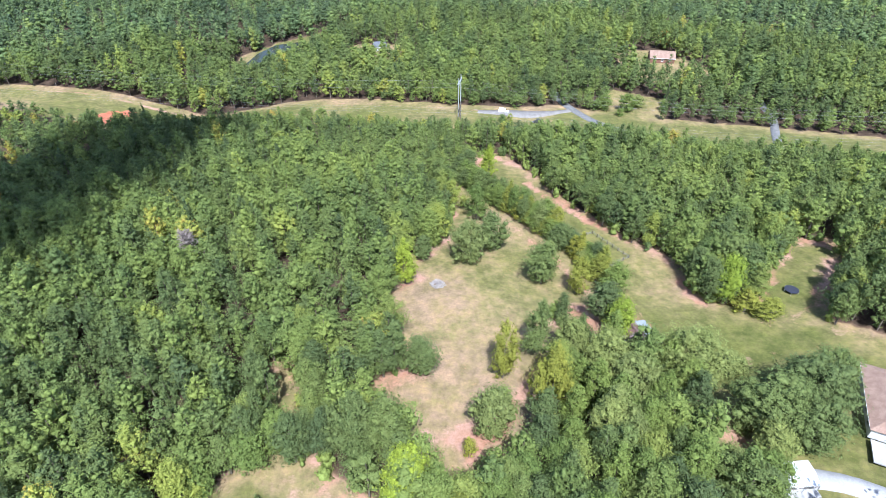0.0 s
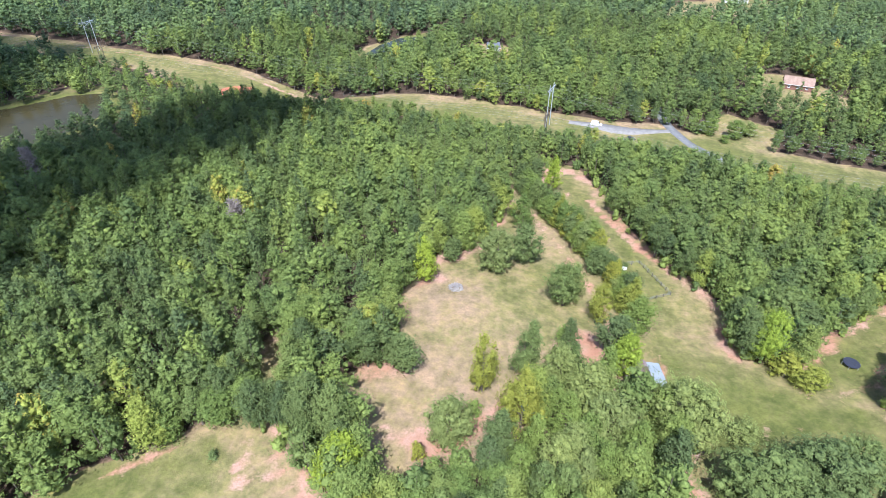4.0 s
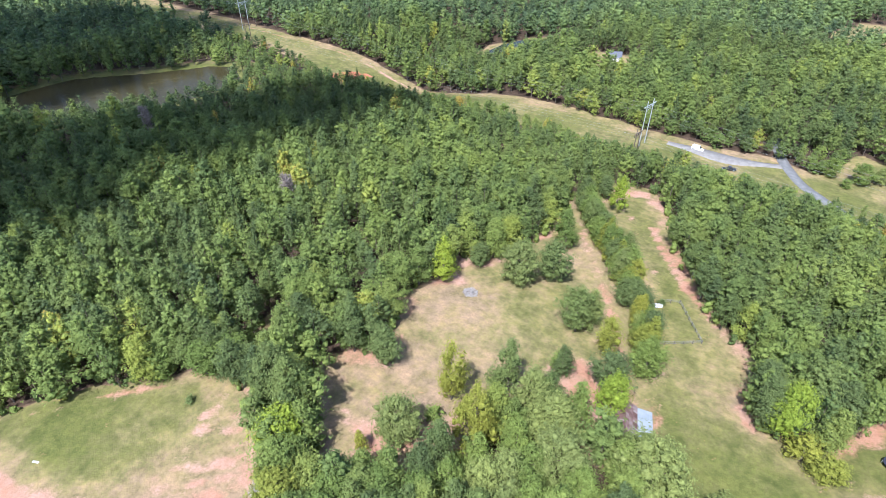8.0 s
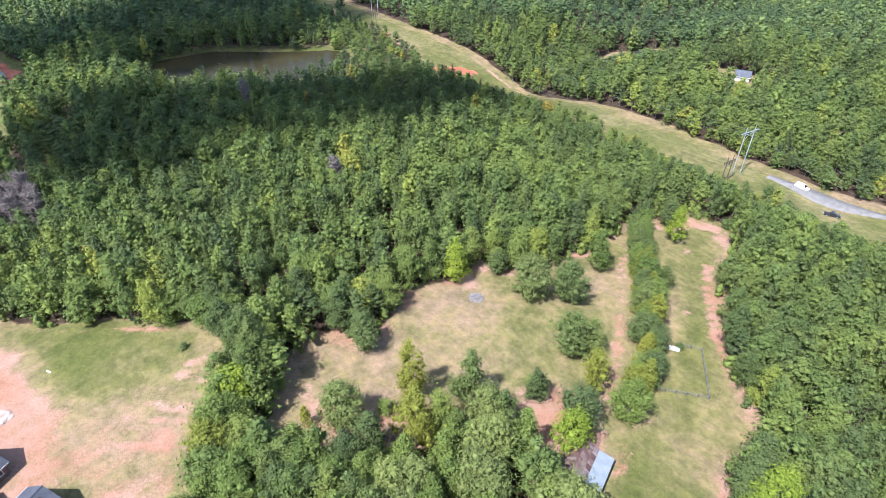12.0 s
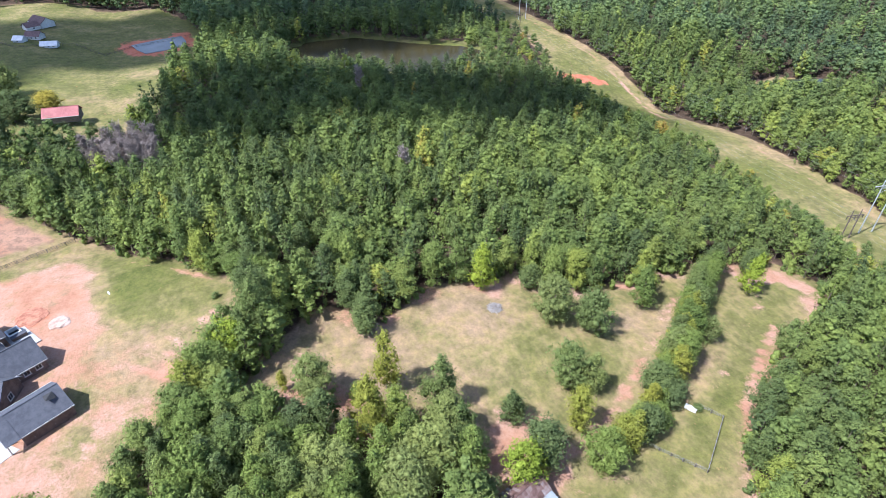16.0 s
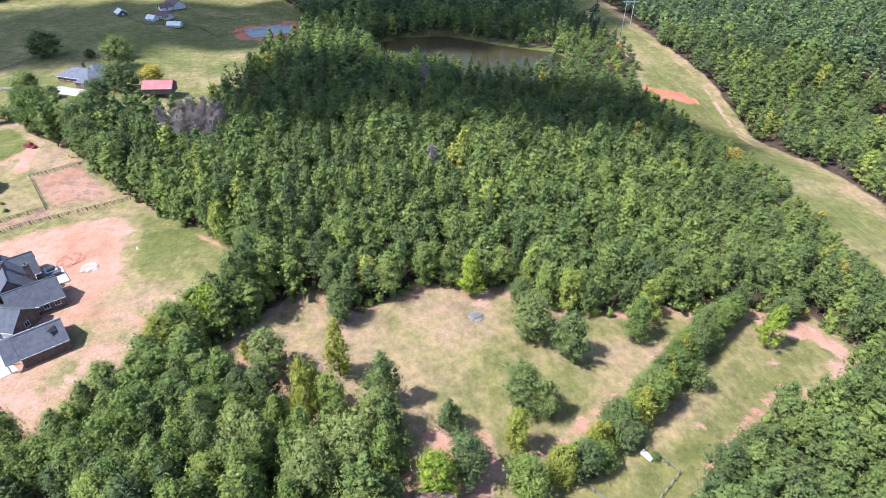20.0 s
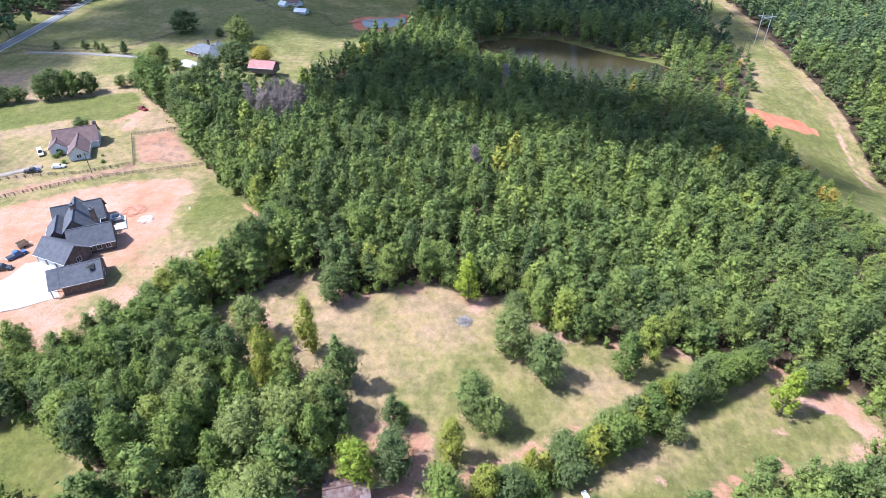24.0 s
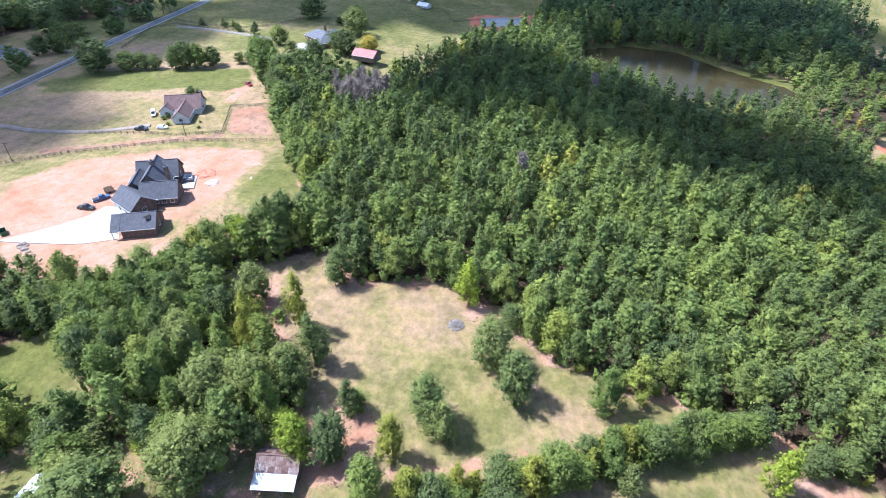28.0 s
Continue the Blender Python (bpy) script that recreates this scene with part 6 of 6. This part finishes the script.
for x, y, sx, sy in ((0, 1.3, 3.0, 0.4), (0, -1.3, 3.0, 0.4), (1.3, 0, 0.4, 2.2), (-1.3, 0, 0.4, 2.2)):
    part("block_wall", boxed(x, y, 0.55, sx, sy, 1.1, bevel=0.03), M_TRIM, pool_basin)
part("floor", boxed(0, 0, 0.1, 2.2, 2.2, 0.2), M_DARK, pool_basin)
counter = base("outdoor_counter", -38.4, 13.0, 118.7, "low dark counter on the pale terrace", "counter", z=0.16)
part("body", boxed(0, 0, 0.45, 3.4, 1.0, 0.9, bevel=0.03), M_BRICK, counter)
part("top", boxed(0, 0, 0.94, 3.6, 1.2, 0.08, bevel=0.02), M_SHINGLE, counter)


def twig_heap(name, x, y, radius, height, count, mat, label, category):
    """A loose heap of crossing branches."""
    r = np.random.RandomState(int(abs(x * 7 + y * 3)))
    pieces = []
    for i in range(count):
        a, d = r.uniform(0, 6.283), radius * math.sqrt(r.rand())
        z = height * (1 - d / radius) * r.uniform(0.2, 1.0)
        c = Vector((d * math.cos(a), d * math.sin(a), z + 0.05))
        u = Vector((r.normal(), r.normal(), 0.35 * r.normal())).normalized() * r.uniform(0.3, 0.9)
        pieces.append(tube([c - u, c, c + u], (0.06, 0.05, 0.02), 4))
    v, q = join(pieces)
    me = quad_mesh(name, v, q)
    me.materials.append(mat)
    ob = new(name, me)
    ob.matrix_world = Matrix.Translation((x, y, float(lift(x, y))))
    return tagged(ob, label, category)


twig_heap("brush_pile", -1.6, 126.6, 2.0, 1.2, 260, M_ASH, "grey heap of dead branches in the clearing's middle", "brush pile")
twig_heap("brush_pile", -5.5, 52.0, 2.4, 1.6, 200, M_ASH, "pale heap of dead branches beside the lot", "brush pile")

# the water trough and shelter bush in the pen
trough = base("water_trough", 44.6, 152.6, 28, "white water trough in the wire pen", "trough")
for x, y, sx, sy in ((0, 0.45, 2.6, 0.06), (0, -0.45, 2.6, 0.06), (1.28, 0, 0.06, 0.9), (-1.28, 0, 0.06, 0.9)):
    part("side", boxed(x, y, 0.4, sx, sy, 0.8), M_TRIM, trough)
part("floor", boxed(0, 0, 0.3, 2.5, 0.85, 0.06), M_TRIM, trough)
tree("bush", "dark", 45.4, 154.2, 1.8, 2.6, "low dark bush behind the white trough")

# pallets, tarpaulin and oddments under the clearing's southern trees
for x, y, turn in ((18.4, 79.4, 20), (19.6, 80.6, 35)):
    pallet = base("pallet", x, y, turn, "weathered wooden pallet lying in the grass", "pallet", "pallets")
    for k in range(5):
        part("slat", boxed(0, -0.5 + k * 0.25, 0.14, 1.2, 0.14, 0.03), M_WEATHERED, pallet)
    for k in (-0.5, 0, 0.5):
        part("bearer", boxed(k, 0, 0.06, 0.1, 1.1, 0.12), M_WEATHERED, pallet)
tarp = base("tarpaulin", 24.8, 88.6, 30, "crumpled blue tarpaulin under the trees", "tarpaulin")
bm = bmesh.new()
bmesh.ops.create_grid(bm, x_segments=12, y_segments=12, size=1.4)
for v in bm.verts:
    v.co.z = 0.35 + 0.5 * noise.noise(v.co * 1.4) + 0.15 * noise.noise(v.co * 4)
part("sheet", bm, M_BLUE, tarp)
tractor = base("tractor", 26.4, 89.4, 60, "small red tractor half hidden under trees", "tractor")
part("hood", boxed(0.6, 0, 0.95, 1.5, 0.6, 0.6, bevel=0.08), M_RED, tractor)
part("seat", boxed(-0.6, 0, 1.1, 0.45, 0.5, 0.12, bevel=0.03), M_DARK, tractor)
for s in (-1, 1):
    part("wheel", pole_bm([(-0.6, s * 0.5, 0.6), (-0.6, s * 0.85, 0.6)], (0.6, 0.6), 16), M_DARK, tractor)
    part("wheel", pole_bm([(1.1, s * 0.4, 0.35), (1.1, s * 0.6, 0.35)], (0.35, 0.35), 14), M_DARK, tractor)
    part("fender", boxed(-0.6, s * 0.66, 1.22, 0.9, 0.34, 0.05, bevel=0.02), M_RED, tractor)
machine = base("tractor", 43.5, 91.2, 20, "red farm tractor in deep shade by the barn", "tractor")
part("hood", boxed(0.9, 0, 1.15, 2.0, 0.8, 0.8, bevel=0.1), M_RED, machine)
part("seat", boxed(-0.7, 0, 1.3, 0.5, 0.6, 0.15, bevel=0.04), M_DARK, machine)
for s in (-1, 1):
    part("wheel", pole_bm([(-0.7, s * 0.6, 0.75), (-0.7, s * 1.05, 0.75)], (0.75, 0.75), 16), M_DARK, machine)
    part("wheel", pole_bm([(1.5, s * 0.5, 0.42), (1.5, s * 0.78, 0.42)], (0.42, 0.42), 14), M_DARK, machine)
tramp = base("trampoline", 99.2, 125.0, 0, "dark blue trampoline on the green yard", "trampoline")
part("mat", pole_bm([(0, 0, 0.82), (0, 0, 0.86)], (1.9, 1.9), 24), surface("navy mat", (0.012, 0.014, 0.024), (0.022, 0.026, 0.042), 2.0, 0.8), tramp)
for k in range(6):
    a = k * math.pi / 3
    part("leg", pole_bm([(2.0 * math.cos(a), 2.0 * math.sin(a), 0), (2.0 * math.cos(a), 2.0 * math.sin(a), 0.84)], (0.05, 0.05), 6), M_STEEL, tramp)
log = base("felled_log", -48.2, 32.6, 20, "short pale board lying in the meadow", "board")
part("plank", boxed(0, 0, 0.08, 1.4, 0.4, 0.12, bevel=0.02), M_TRIM, log)


# loose earth and stones of the building lot
def mound(name, x, y, radius, height, mat, label, category, seed):
    """A rough heap of soil or a rounded stone, sunk a little into the ground."""
    bm = bmesh.new()
    bmesh.ops.create_icosphere(bm, subdivisions=4, radius=1.0)
    for v in bm.verts:
        v.co += v.co * (0.28 * noise.noise(v.co * 1.7 + Vector((seed, 0, 0))) + 0.10 * noise.noise(v.co * 5.0 + Vector((seed, 3, 0))))
        v.co = Vector((v.co.x * radius, v.co.y * radius, v.co.z * height))
    me = bpy.data.meshes.new(name)
    bm.to_mesh(me)
    bm.free()
    me.materials.append(mat)
    ob = new(name, me)
    ob.matrix_world = pose(x, y, float(lift(x, y)), 0, 0, seed * 37)
    return tagged(ob, label, category)


M_REDSOIL = surface("red soil", (0.20, 0.075, 0.045), (0.38, 0.18, 0.115), 0.7, 0.95, 0, 0.6, 8)
M_PALESOIL = surface("pale clay heap", (0.26, 0.17, 0.13), (0.42, 0.33, 0.28), 0.7, 0.95, 0, 0.6, 8)
M_STONE = surface("tan boulder", (0.15, 0.125, 0.105), (0.30, 0.255, 0.22), 1.2, 0.9, 0, 0.4, 8)
mound("dirt_mound", -46.0, 14.5, 3.6, 0.35, M_REDSOIL, "rust-red mound of dug soil on the building lot", "dirt mound", 1)
mound("dirt_mound", -40.6, 21.4, 2.4, 0.4, M_PALESOIL, "pale heap of clay at the lot's grassy edge", "dirt mound", 2)
heap_rng = random.Random(8)
for k in range(16):
    along_heap, across = heap_rng.uniform(-3.4, 3.4), heap_rng.uniform(-1.3, 1.3)
    r = heap_rng.uniform(0.45, 1.0)
    mound("boulder", 11.6 + 0.35 * along_heap + 0.9 * across, -6.4 + 0.9 * along_heap - 0.35 * across, r, r * heap_rng.uniform(0.6, 0.9), M_STONE, "tan-grey boulder in a heap beside the white drive", "boulder", k + 4)
bin_box = base("skip", 8.0, -19.4, 60, "dark green metal skip at the drive's end", "skip")
M_GREEN_STEEL = surface("green enamel", (0.02, 0.07, 0.03), (0.05, 0.13, 0.06), 1.2, 0.5)
for x, y, sx, sy in ((0, 0.85, 3.2, 0.08), (0, -0.85, 3.2, 0.08), (1.56, 0, 0.08, 1.62), (-1.56, 0, 0.08, 1.62)):
    part("side", boxed(x, y, 0.75, sx, sy, 1.4, bevel=0.01), M_GREEN_STEEL, bin_box)
part("floor", boxed(0, 0, 0.1, 3.1, 1.6, 0.1), M_DARK, bin_box)
